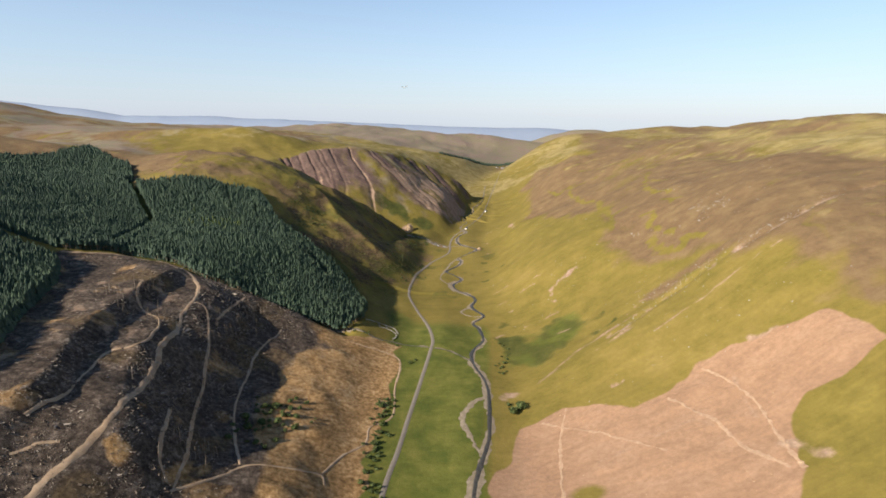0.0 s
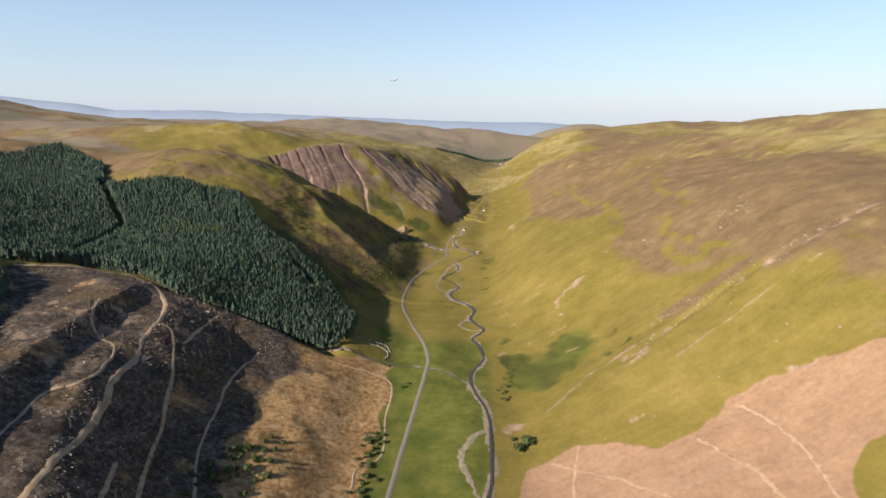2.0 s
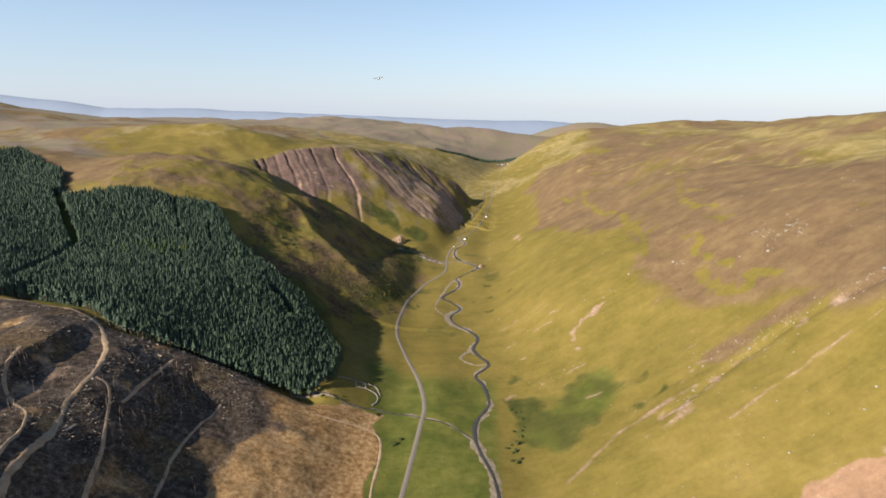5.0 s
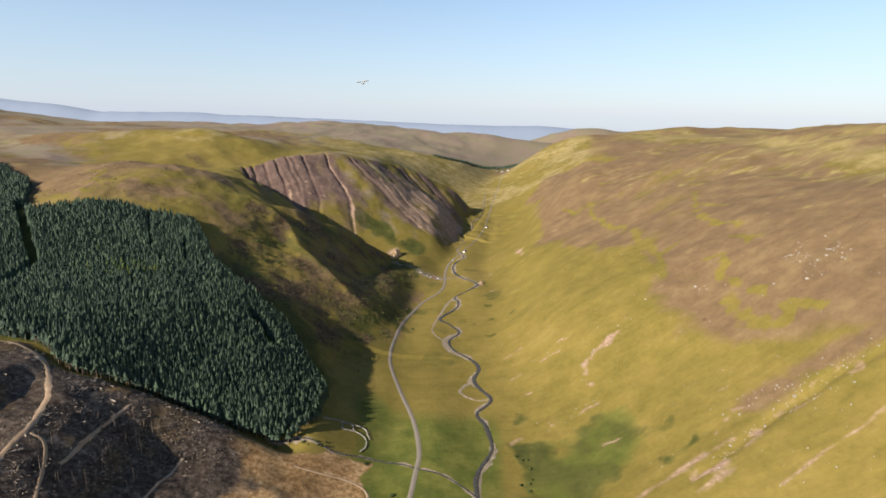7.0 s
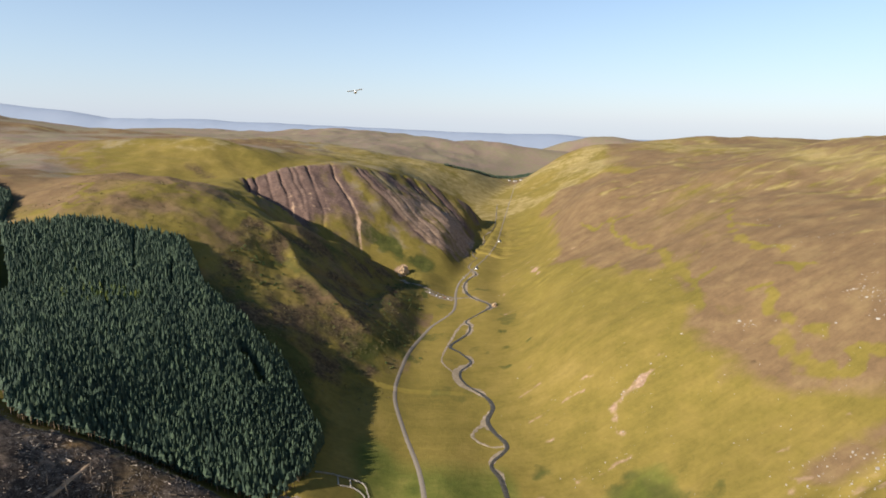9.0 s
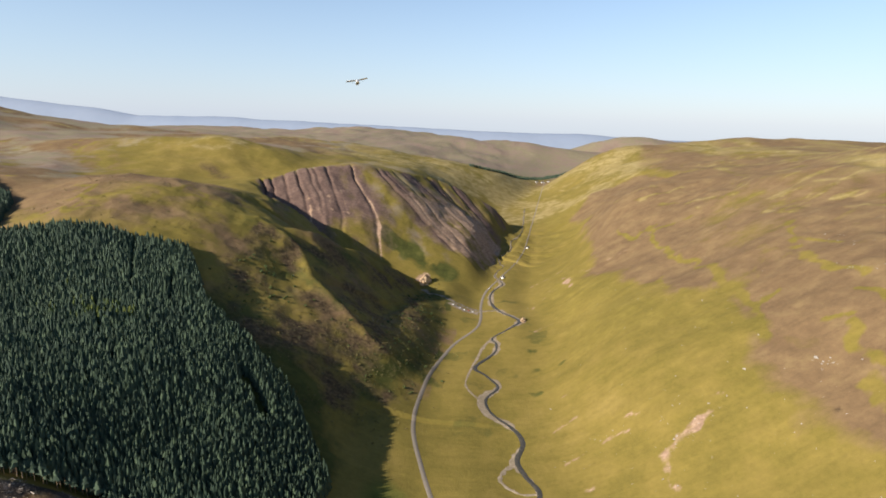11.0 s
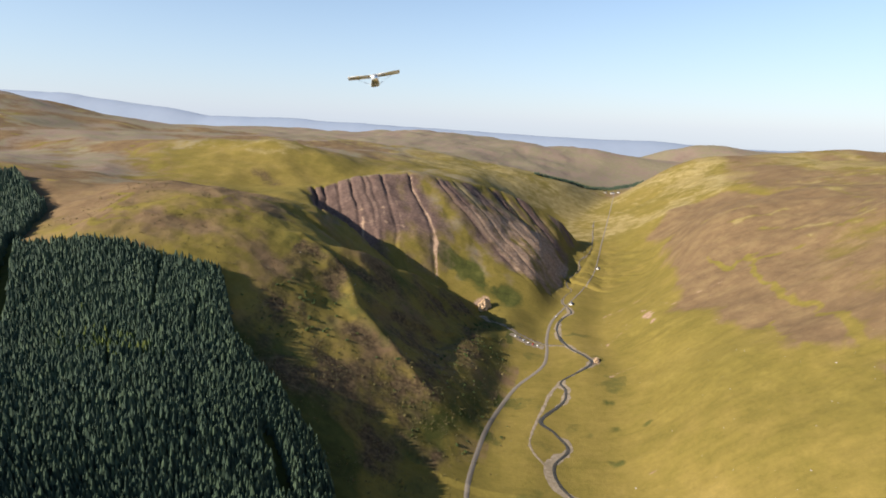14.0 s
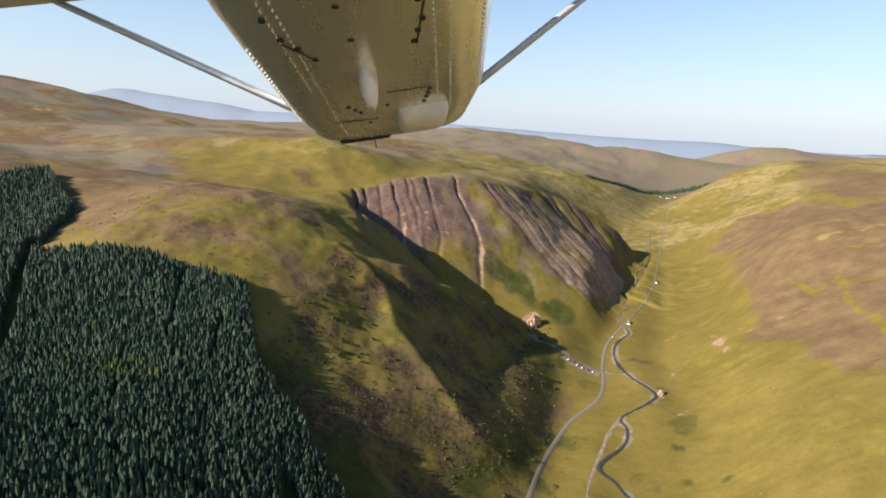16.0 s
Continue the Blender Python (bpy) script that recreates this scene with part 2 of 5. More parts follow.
def ground_at(x, y):
    return float(height(np.array([float(x)]), np.array([float(y)]))[0])


# ---- lines and areas on the ground ----
ROAD = ((-62, 250), (-52, 350), (-46, 425), (-40, 470), (-33, 540), (-24, 620), (-15, 700), (-13, 735), (-22, 795), (-42, 865), (-57, 930),
        (-57, 990), (-46, 1075), (-25, 1160), (8, 1225), (16, 1275), (17, 1340), (26, 1415), (50, 1484), (83, 1575), (111, 1672), (133, 1781), (158, 1945),
        (190, 2140), (234, 2410), (266, 2620), (300, 2850), (330, 2960))
RIVER = ((20, 250), (26, 350), (28, 414), (35, 446), (47, 495), (52, 557), (52, 607), (44, 644), (39, 673), (42, 705), (58, 744), (54, 785),
         (47, 810), (64, 838), (54, 866), (48, 890), (56, 919), (47, 948), (24, 980), (20, 1008), (35, 1040), (21, 1066), (7, 1085), (33, 1131),
         (38, 1160), (34, 1187), (75, 1240), (50, 1292), (36, 1340), (34, 1384), (42, 1422), (59, 1455), (56, 1480), (46, 1510), (53, 1545), (66, 1580), (58, 1625), (74, 1680), (92, 1735), (96, 1790), (114, 1840), (134, 1930), (164, 2230))
CLEARED = ((-520, 250), (-500, 640), (-475, 690), (-421, 732), (-360, 730), (-306, 692), (-255, 712), (-192, 702), (-121, 703), (-60, 714), (-57, 585), (-68, 426), (-90, 250))
WOOD = ((-880, 700), (-560, 706), (-481, 696), (-421, 738), (-360, 736), (-308, 700), (-248, 716), (-140, 714), (-112, 745), (-112, 803), (-168, 888),
        (-225, 930), (-283, 960), (-333, 1031), (-400, 1017), (-500, 997), (-545, 995), (-610, 1110), (-740, 1200), (-790, 1110), (-900, 1000))
WOOD_FRONT = ((-481, 698), (-421, 740), (-360, 738), (-308, 702), (-248, 718), (-140, 716), (-113, 745))
WOOD_NEAR = ((-640, 250), (-335, 330), (-352, 418), (-371, 460), (-404, 532), (-420, 590), (-450, 642), (-640, 690))
BRASH = ((40, 330), (44, 420), (78, 511), (128, 536), (153, 522), (182, 494), (213, 493), (247, 512), (279, 505), (310, 490), (342, 478),
         (352, 450), (350, 413), (312, 403), (285, 410), (265, 399), (254, 369), (250, 341), (215, 300), (120, 280))
HEATHER = ((440, 2045), (330, 2040), (258, 1825), (218, 1400), (222, 1207), (266, 1060), (310, 1028), (286, 940), (252, 865), (258, 795), (279, 745), (307, 708), (318, 655),
           (345, 560), (390, 470), (700, 560), (640, 820), (520, 960), (560, 1378), (520, 1800))
# grassy runnels through the heather
RUNNELS = (
    ((274, 1485), (280, 1406), (306, 1424), (324, 1431)), ((317, 1424), (305, 1317), (299, 1243), (314, 1202), (299, 1060), (279, 912)), ((323, 1406), (348, 1397), (376, 1386)),
    ((266, 1189), (252, 1108)), ((267, 1133), (260, 1064)), ((420, 1174), (389, 1103), (368, 1030), (371, 977), (377, 944)), ((396, 1093), (410, 1044)), ((357, 926), (361, 891), (374, 888)),
    ((318, 903), (330, 891)), ((324, 878), (319, 848), (318, 817)), ((336, 750), (340, 722)), ((297, 985), (320, 999)),
    ((307, 826), (306, 794), (305, 771), (310, 744), (323, 737), (328, 740), (328, 762), (326, 785), (322, 807)),
)
# pale dead grass in long wisps near the top of the slope
WISPS = (
    ((359, 1525), (394, 1481), (420, 1439), (449, 1401)), ((307, 1651), (331, 1614), (372, 1599)), ((319, 1560), (361, 1557), (412, 1562)), ((391, 1418), (406, 1365)),
    ((425, 1250), (470, 1181), (531, 1137), (581, 1090), (580, 1020)), ((467, 1271), (491, 1243), (522, 1215)), ((630, 1344), (661, 1297), (686, 1249), (713, 1212)),
    ((527, 1300), (573, 1277), (611, 1276)), ((446, 992), (472, 982)), ((428, 911), (442, 889), (464, 873)), ((498, 1094), (524, 1061), (561, 1040)),
)
# bare stony streaks down the slope, with their half-width
STREAKS = (
    (3.2, ((191, 850), (203, 859), (220, 859))), (2.6, ((194, 871), (210, 874), (223, 874))), (7, ((166, 838), (179, 847), (195, 856))), (4, ((166, 825), (168, 808))), (3.5, ((103, 992), (118, 997), (133, 1000))),
    (3, ((96, 1306), (142, 1362), (199, 1385))), (3, ((96, 1204), (131, 1227))), (3, ((108, 1446), (155, 1469), (192, 1479))), (3.2, ((117, 775), (137, 771), (160, 778), (174, 781))), (3, ((82, 825), (111, 838))),
    (3.5, ((74, 752), (106, 771))), (2.8, ((150, 722), (174, 721))), (3, ((67, 863), (92, 876), (116, 887))), (2.6, ((78, 927), (114, 942))), (2.6, ((119, 890), (149, 883))),
)
STREAKS_HIGH = (
    (4.5, ((242, 685), (253, 678))), (6, ((239, 671), (250, 666))), (3, ((212, 662), (226, 662))), (4, ((290, 655), (302, 655), (312, 653))), (2.6, ((296, 707), (303, 699))), (2.6, ((252, 710), (261, 707))),
    (2.6, ((152, 901), (162, 893))), (5, ((164, 1403), (165, 1330))), (3, ((160, 531), (186, 531))), (4, ((290, 502), (308, 493))), (2.6, ((131, 1366), (183, 1364), (235, 1373), (304, 1366))),
)
# steep-sided cuts that small burns have made
CUTS = (((210, 1870), (253, 1899), (292, 1924)), ((253, 2277), (313, 2314), (369, 2359)), ((156, 1291), (146, 1205), (126, 1063)))
SCAR = ((180, 625), (212, 628), (246, 641), (273, 648), (306, 650), (335, 637), (358, 625), (388, 625), (428, 642), (470, 660), (508, 668))
BRACKEN = ((131, 737), (166, 779), (187, 739), (192, 705), (162, 671), (117, 645), (74, 665), (84, 754))
# reaches the wood's edge, so its dark cover also deepens the shadow there
SPUR = ((-100, 870), (-150, 880), (-225, 940), (-283, 975), (-300, 1040), (-310, 1110), (-300, 1170), (-230, 1200), (-180, 1265), (-100, 1410), (-60, 1400), (-70, 1250), (-75, 1120))
TRACKS = (
    ((-247, 285), (-245, 310), (-240, 326), (-235, 354), (-236, 388), (-247, 449), (-260, 493), (-270, 547), (-278, 576), (-281, 618), (-300, 662), (-330, 700), (-368, 724), (-419, 726), (-479, 691)),
    ((-279, 344), (-276, 362), (-275, 388), (-283, 427), (-287, 455), (-273, 469), (-272, 495), (-286, 541), (-308, 558), (-325, 576), (-337, 611)),
    ((-189, 344), (-198, 355), (-204, 370), (-209, 391), (-218, 416)),
    ((-184, 340), (-188, 369), (-193, 390), (-205, 425), (-217, 469), (-232, 519), (-246, 562), (-263, 600), (-276, 607)),
    ((-251, 595), (-251, 643), (-247, 679)),
    ((-155, 389), (-170, 420), (-184, 457), (-194, 497), (-198, 530), (-204, 576), (-202, 618), (-197, 654)),
    ((-185, 340), (-173, 355), (-161, 373), (-152, 388), (-132, 397), (-113, 405), (-98, 412), (-93, 401)),
    ((-98, 414), (-87, 449), (-71, 478), (-70, 507), (-51, 533), (-53, 592), (-57, 678), (-118, 684)),
    ((-272, 318), (-262, 330), (-252, 336)),
)

# ---- materials ----


def material(name, rough=0.9, metal=0.0):
    m = bpy.data.materials.new(name)
    m.use_nodes = True
    p = m.node_tree.nodes["Principled BSDF"]
    p.inputs["Roughness"].default_value = rough
    p.inputs["Metallic"].default_value = metal
    p.inputs["Specular IOR Level"].default_value = 0.25
    return m, m.node_tree, p


def ramp(tree, value, stops):
    r = tree.nodes.new("ShaderNodeValToRGB")
    while len(r.color_ramp.elements) < len(stops):
        r.color_ramp.elements.new(0.5)
    for el, (at, colour) in zip(r.color_ramp.elements, stops):
        el.position, el.color = at, (*colour, 1)
    tree.links.new(value, r.inputs[0])
    return r.outputs[0]


def noise_tex(tree, vector, scale, detail=6.0, rough=0.6):
    n = tree.nodes.new("ShaderNodeTexNoise")
    n.inputs["Scale"].default_value, n.inputs["Detail"].default_value, n.inputs["Roughness"].default_value = scale, detail, rough
    tree.links.new(vector, n.inputs["Vector"])
    return n.outputs[0]


def blend(tree, factor, a, c, mode="MIX"):
    m = tree.nodes.new("ShaderNodeMix")
    m.data_type, m.blend_type = "RGBA", mode
    for value, socket in ((factor, m.inputs[0]), (a, m.inputs[6]), (c, m.inputs[7])):
        if isinstance(value, (int, float)):
            socket.default_value = value
        elif isinstance(value, tuple):
            socket.default_value = (*value, 1)
        else:
            tree.links.new(value, socket)
    return m.outputs[2]


def sums(tree, op, a, c=0.5, clamp=False):
    m = tree.nodes.new("ShaderNodeMath")
    m.operation, m.use_clamp = op, clamp
    for value, socket in ((a, m.inputs[0]), (c, m.inputs[1])):
        if isinstance(value, (int, float)):
            socket.default_value = value
        else:
            tree.links.new(value, socket)
    return m.outputs[0]


def bump(tree, p, value, strength, distance):
    n = tree.nodes.new("ShaderNodeBump")
    n.inputs["Strength"].default_value, n.inputs["Distance"].default_value = strength, distance
    tree.links.new(value, n.inputs["Height"])
    tree.links.new(n.outputs[0], p.inputs["Normal"])


def place(tree, kind="Object"):
    return tree.nodes.new("ShaderNodeTexCoord").outputs[kind]


def grainy(name, dark, mid, light, scale, rough=0.9, metal=0.0, relief=0.3, depth=0.3, random=0.0):
    """A plain natural surface: three tones by noise at two scales, with relief."""
    m, tree, p = material(name, rough, metal)
    at = place(tree)
    wide, small = noise_tex(tree, at, scale, 5), noise_tex(tree, at, scale * 7, 4)
    value = sums(tree, "ADD", sums(tree, "MULTIPLY", wide, 0.65), sums(tree, "MULTIPLY", small, 0.35))
    if random:
        info = tree.nodes.new("ShaderNodeNewGeometry").outputs["Random Per Island"]
        value = sums(tree, "ADD", value, sums(tree, "MULTIPLY", sums(tree, "SUBTRACT", info, 0.5), random))
    colour = ramp(tree, value, ((0.3, dark), (0.5, mid), (0.7, light)))
    tree.links.new(colour, p.inputs["Base Color"])
    bump(tree, p, small, relief, depth)
    return m


def ground_material():
    m, tree, p = material("moorland", 0.95)
    p.inputs["Specular IOR Level"].default_value = 0.1
    at = place(tree)
    big, mid = noise_tex(tree, at, 0.006, 6, 0.62), noise_tex(tree, at, 0.035, 6, 0.65)
    small, tiny = noise_tex(tree, at, 0.22, 5, 0.65), noise_tex(tree, at, 1.1, 4, 0.7)
    mix = sums(tree, "ADD", sums(tree, "MULTIPLY", big, 0.5), sums(tree, "MULTIPLY", mid, 0.5))
    grass = ramp(tree, mix, ((0.32, (0.136, 0.110, 0.026)), (0.46, (0.172, 0.134, 0.032)), (0.56, (0.205, 0.154, 0.040)), (0.70, (0.250, 0.184, 0.056))))
    runs = tree.nodes.new("ShaderNodeMapping")
    runs.inputs["Scale"].default_value, runs.inputs["Rotation"].default_value = (0.022, 0.15, 0.0), (0, 0, radians(18))
    tree.links.new(at, runs.inputs["Vector"])
    run = noise_tex(tree, runs.outputs[0], 1.0, 6, 0.7)
    grain = ramp(tree, sums(tree, "ADD", sums(tree, "MULTIPLY", small, 0.35), sums(tree, "ADD", sums(tree, "MULTIPLY", tiny, 0.3), sums(tree, "MULTIPLY", run, 0.35))),
                 ((0.34, (0.78, 0.78, 0.78)), (0.5, (1.0, 1.0, 1.0)), (0.66, (1.2, 1.18, 1.15))))
    layers = {}
    s1, s2, s3 = (tree.nodes.new("ShaderNodeSeparateColor") for k in range(3))
    for layer, split in (("cover_one", s1), ("cover_two", s2), ("cover_three", s3)):
        v = tree.nodes.new("ShaderNodeVertexColor")
        v.layer_name = layer
        tree.links.new(v.outputs[0], split.inputs[0])
        layers[layer] = v.outputs[1]
    scree = ramp(tree, small, ((0.35, (0.265, 0.174, 0.116)), (0.5, (0.32, 0.217, 0.146)), (0.65, (0.38, 0.268, 0.188))))
    lush = ramp(tree, mid, ((0.35, (0.140, 0.124, 0.024)), (0.5, (0.178, 0.150, 0.030)), (0.65, (0.220, 0.174, 0.042))))
    peat_and_shade = ramp(tree, small, ((0.35, (0.055, 0.038, 0.022)), (0.5, (0.095, 0.065, 0.035)), (0.65, (0.15, 0.105, 0.055))))
    heath = ramp(tree, mid, ((0.35, (0.143, 0.093, 0.050)), (0.5, (0.172, 0.113, 0.059)), (0.65, (0.207, 0.142, 0.070))))
    litter = sums(tree, "ADD", sums(tree, "MULTIPLY", mid, 0.25), sums(tree, "ADD", sums(tree, "MULTIPLY", small, 0.4), sums(tree, "MULTIPLY", tiny, 0.35)))
    # felled ground kept dark and straw bright, to deepen the brow's shadow edge
    felled = ramp(tree, litter, ((0.40, (0.024, 0.018, 0.015)), (0.48, (0.062, 0.046, 0.034)), (0.54, (0.110, 0.083, 0.062)), (0.60, (0.21, 0.168, 0.130))))
    sunlit_straw = ramp(tree, litter, ((0.40, (0.13, 0.074, 0.030)), (0.48, (0.27, 0.158, 0.066)), (0.55, (0.39, 0.246, 0.115)), (0.62, (0.56, 0.41, 0.245))))
    brash = ramp(tree, sums(tree, "ADD", sums(tree, "MULTIPLY", mid, 0.6), sums(tree, "MULTIPLY", small, 0.4)),
                 ((0.30, (0.27, 0.162, 0.098)), (0.5, (0.315, 0.192, 0.116)), (0.70, (0.36, 0.228, 0.146))))
    rock = ramp(tree, sums(tree, "ADD", sums(tree, "MULTIPLY", mid, 0.5), sums(tree, "MULTIPLY", small, 0.5)),
                ((0.33, (0.094, 0.061, 0.051)), (0.5, (0.135, 0.089, 0.072)), (0.67, (0.186, 0.127, 0.100))))
    pasture = ramp(tree, mid, ((0.35, (0.074, 0.088, 0.018)), (0.5, (0.106, 0.114, 0.024)), (0.65, (0.150, 0.142, 0.034))))
    fern_and_shadow = ramp(tree, mid, ((0.35, (0.040, 0.046, 0.013)), (0.5, (0.066, 0.070, 0.018)), (0.65, (0.096, 0.094, 0.025))))
    bents = ramp(tree, mid, ((0.35, (0.21, 0.162, 0.058)), (0.5, (0.255, 0.196, 0.076)), (0.65, (0.315, 0.25, 0.11))))
    # paler, greyer moor tones with distance haze put into the colour
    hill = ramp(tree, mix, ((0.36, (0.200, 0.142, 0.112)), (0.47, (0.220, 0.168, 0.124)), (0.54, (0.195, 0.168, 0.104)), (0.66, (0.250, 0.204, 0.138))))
    colour = grass
    for share, cover, rag in ((layers["cover_two"], bents, 0.55), (s1.outputs[0], heath, 0.3), (layers["cover_three"], hill, 0.4), (s3.outputs[1], lush, 0.3), (s2.outputs[0], pasture, 0.2), (s2.outputs[1], fern_and_shadow, 0.6), (s2.outputs[2], rock, 0.25),
                              (s1.outputs[1], felled, 0.12), (layers["cover_one"], sunlit_straw, 0.35), (s1.outputs[2], brash, 0.1), (s3.outputs[2], peat_and_shade, 0.4), (s3.outputs[0], scree, 0.5)):
        f = sums(tree, "ADD", share, sums(tree, "MULTIPLY", sums(tree, "SUBTRACT", mid, 0.5), rag * 2.4))
        f = sums(tree, "MULTIPLY", sums(tree, "SUBTRACT", f, 0.5 - 0.16), 1 / 0.32, True)
        colour = blend(tree, f, colour, cover)
    colour = blend(tree, 1.0, colour, grain, "MULTIPLY")
    tree.links.new(colour, p.inputs["Base Color"])
    bump(tree, p, sums(tree, "ADD", small, sums(tree, "MULTIPLY", tiny, 0.35)), 0.35, 1.4)
    return m


MOOR = ground_material()
ASPHALT = grainy("asphalt", (0.155, 0.13, 0.102), (0.195, 0.165, 0.13), (0.24, 0.205, 0.165), 0.5, 0.9, relief=0.1, depth=0.02)
DIRT = grainy("track dirt", (0.22, 0.145, 0.085), (0.36, 0.25, 0.155), (0.47, 0.35, 0.235), 0.12, 0.95, depth=0.4)
GRAVEL = grainy("river gravel", (0.15, 0.12, 0.075), (0.24, 0.19, 0.13), (0.38, 0.31, 0.23), 0.2, 0.9)
NEEDLES = grainy("spruce needles", (0.025, 0.044, 0.030), (0.040, 0.065, 0.041), (0.060, 0.090, 0.051), 0.03, 0.75, relief=0.4, depth=0.5, random=0.35)
STONE = grainy("grey stone", (0.20, 0.18, 0.155), (0.32, 0.29, 0.25), (0.46, 0.43, 0.38), 0.4, 0.9)
DEADWOOD = grainy("weathered wood", (0.08, 0.06, 0.045), (0.15, 0.118, 0.09), (0.33, 0.277, 0.22), 0.6, 0.85, random=0.6)
SANDY = grainy("bare sandy bank", (0.34, 0.22, 0.125), (0.48, 0.34, 0.21), (0.58, 0.44, 0.29), 0.15, 0.95, relief=0.6, depth=0.8)
RUTS = grainy("worn ruts", (0.30, 0.185, 0.115), (0.38, 0.25, 0.158), (0.50, 0.35, 0.22), 0.3, 0.95, depth=0.3)
LEAVES = grainy("scrub leaves", (0.042, 0.060, 0.018), (0.072, 0.096, 0.027), (0.110, 0.132, 0.042), 0.2, 0.8, random=0.5)


def water_material():
    m, tree, p = material("river water", 0.45)
    at = place(tree)
    n = noise_tex(tree, at, 0.5, 5)
    tree.links.new(ramp(tree, n, ((0.4, (0.032, 0.030, 0.024)), (0.65, (0.085, 0.074, 0.056)))), p.inputs["Base Color"])
    p.inputs["Specular IOR Level"].default_value = 0.3
    bump(tree, p, noise_tex(tree, at, 1.6, 4), 0.3, 0.15)
    return m


WATER = water_material()

# ---- mesh helpers ----


def mesh_object(name, verts, faces, mat, shaded=False):
    me = bpy.data.meshes.new(name)
    verts = np.asarray(verts, np.float32).reshape(-1, 3)
    if isinstance(faces, np.ndarray):
        k = faces.shape[1]
        me.vertices.add(len(verts))
        me.vertices.foreach_set("co", verts.ravel())
        me.loops.add(faces.size)
        me.loops.foreach_set("vertex_index", faces.astype(np.int32).ravel())
        me.polygons.add(len(faces))
        me.polygons.foreach_set("loop_start", np.arange(0, faces.size, k, dtype=np.int32))
        me.polygons.foreach_set("loop_total", np.full(len(faces), k, np.int32))
        me.update(calc_edges=True)
    else:
        me.from_pydata([tuple(v) for v in verts.tolist()], [], faces)
    me.materials.append(mat)
    me.polygons.foreach_set("use_smooth", np.full(len(me.polygons), shaded, bool))
    me.update()
    return new(name, me)


def ribbon(name, points, width, lift, mat, step=4.0, across=3, uneven=0.0, seed=1, ragged=0.0, shrink=1.0):
    """A strip of ground cover laid along a line over the lie of the land."""
    c = spline(points, step)
    t = np.gradient(c, axis=0)
    t /= np.linalg.norm(t, axis=1)[:, None]
    side = np.stack([t[:, 1], -t[:, 0]], 1)
    far = np.cumsum(np.full(len(c), step))
    offs = np.linspace(-1, 1, across)
    w = np.full((len(c), across), width / 2.0)
    for k, o in enumerate(offs):
        way = 0 if o < 0 else 1
        w[:, k] *= np.clip(1 + uneven * fbm(far, far * 0 + 40 * way, 34, 3, seed) + ragged * fbm(far, far * 0 + 9 * way, 5, 3, seed + 7), 0.12, 2.6)
    w *= (1 - (1 - shrink) * smooth(c[:, 1], 1400, 1560))[:, None]
    pts = c[:, None, :] + side[:, None, :] * (w * offs[None])[:, :, None]
    edge = 1 - np.abs(offs) ** 4 * 0.8
    z = height(pts[..., 0], pts[..., 1]) + lift * edge[None]
    v = np.concatenate([pts, z[..., None]], 2).reshape(-1, 3)
    i, j = np.meshgrid(np.arange(len(c) - 1), np.arange(across - 1), indexing="ij")
    a = (i * across + j).ravel()
    return mesh_object(name, v, np.stack([a, a + across, a + across + 1, a + 1], 1), mat, True)


# ---- the ground: one sheet to the horizon ----


def graded(parts):
    out = []
    for a, c, step in parts:
        out.append(np.arange(a, c, step))
    return np.concatenate(out + [[parts[-1][1]]])


gx = graded(((-4600, -2000, 60), (-2000, -1000, 22), (-1000, -520, 8), (-520, 480, 3), (480, 900, 7), (900, 2000, 25), (2000, 4600, 70)))
gy = graded(((-300, 200, 20), (200, 1300, 3), (1300, 1460, 4), (1460, 1760, 2.5), (1760, 1900, 4), (1900, 2600, 12), (2600, 5200, 28)))
GX, GY = np.meshgrid(gx, gy)
GZ = height(GX, GY)
nx = len(gx)
qi, qj = np.meshgrid(np.arange(len(gy) - 1), np.arange(nx - 1), indexing="ij")
qa = (qi * nx + qj).ravel()
ground = mesh_object("ground", np.stack([GX, GY, GZ], 2).reshape(-1, 3), np.stack([qa, qa + 1, qa + nx + 1, qa + nx], 1), MOOR, True)
tagged(ground, "hill ground of yellow-green moor grass, brown heather and felled plots", "ground", kind="structure")


def near(x, y, line, wide):
    return np.exp(-(line_distance(x, y, line) / wide) ** 2)


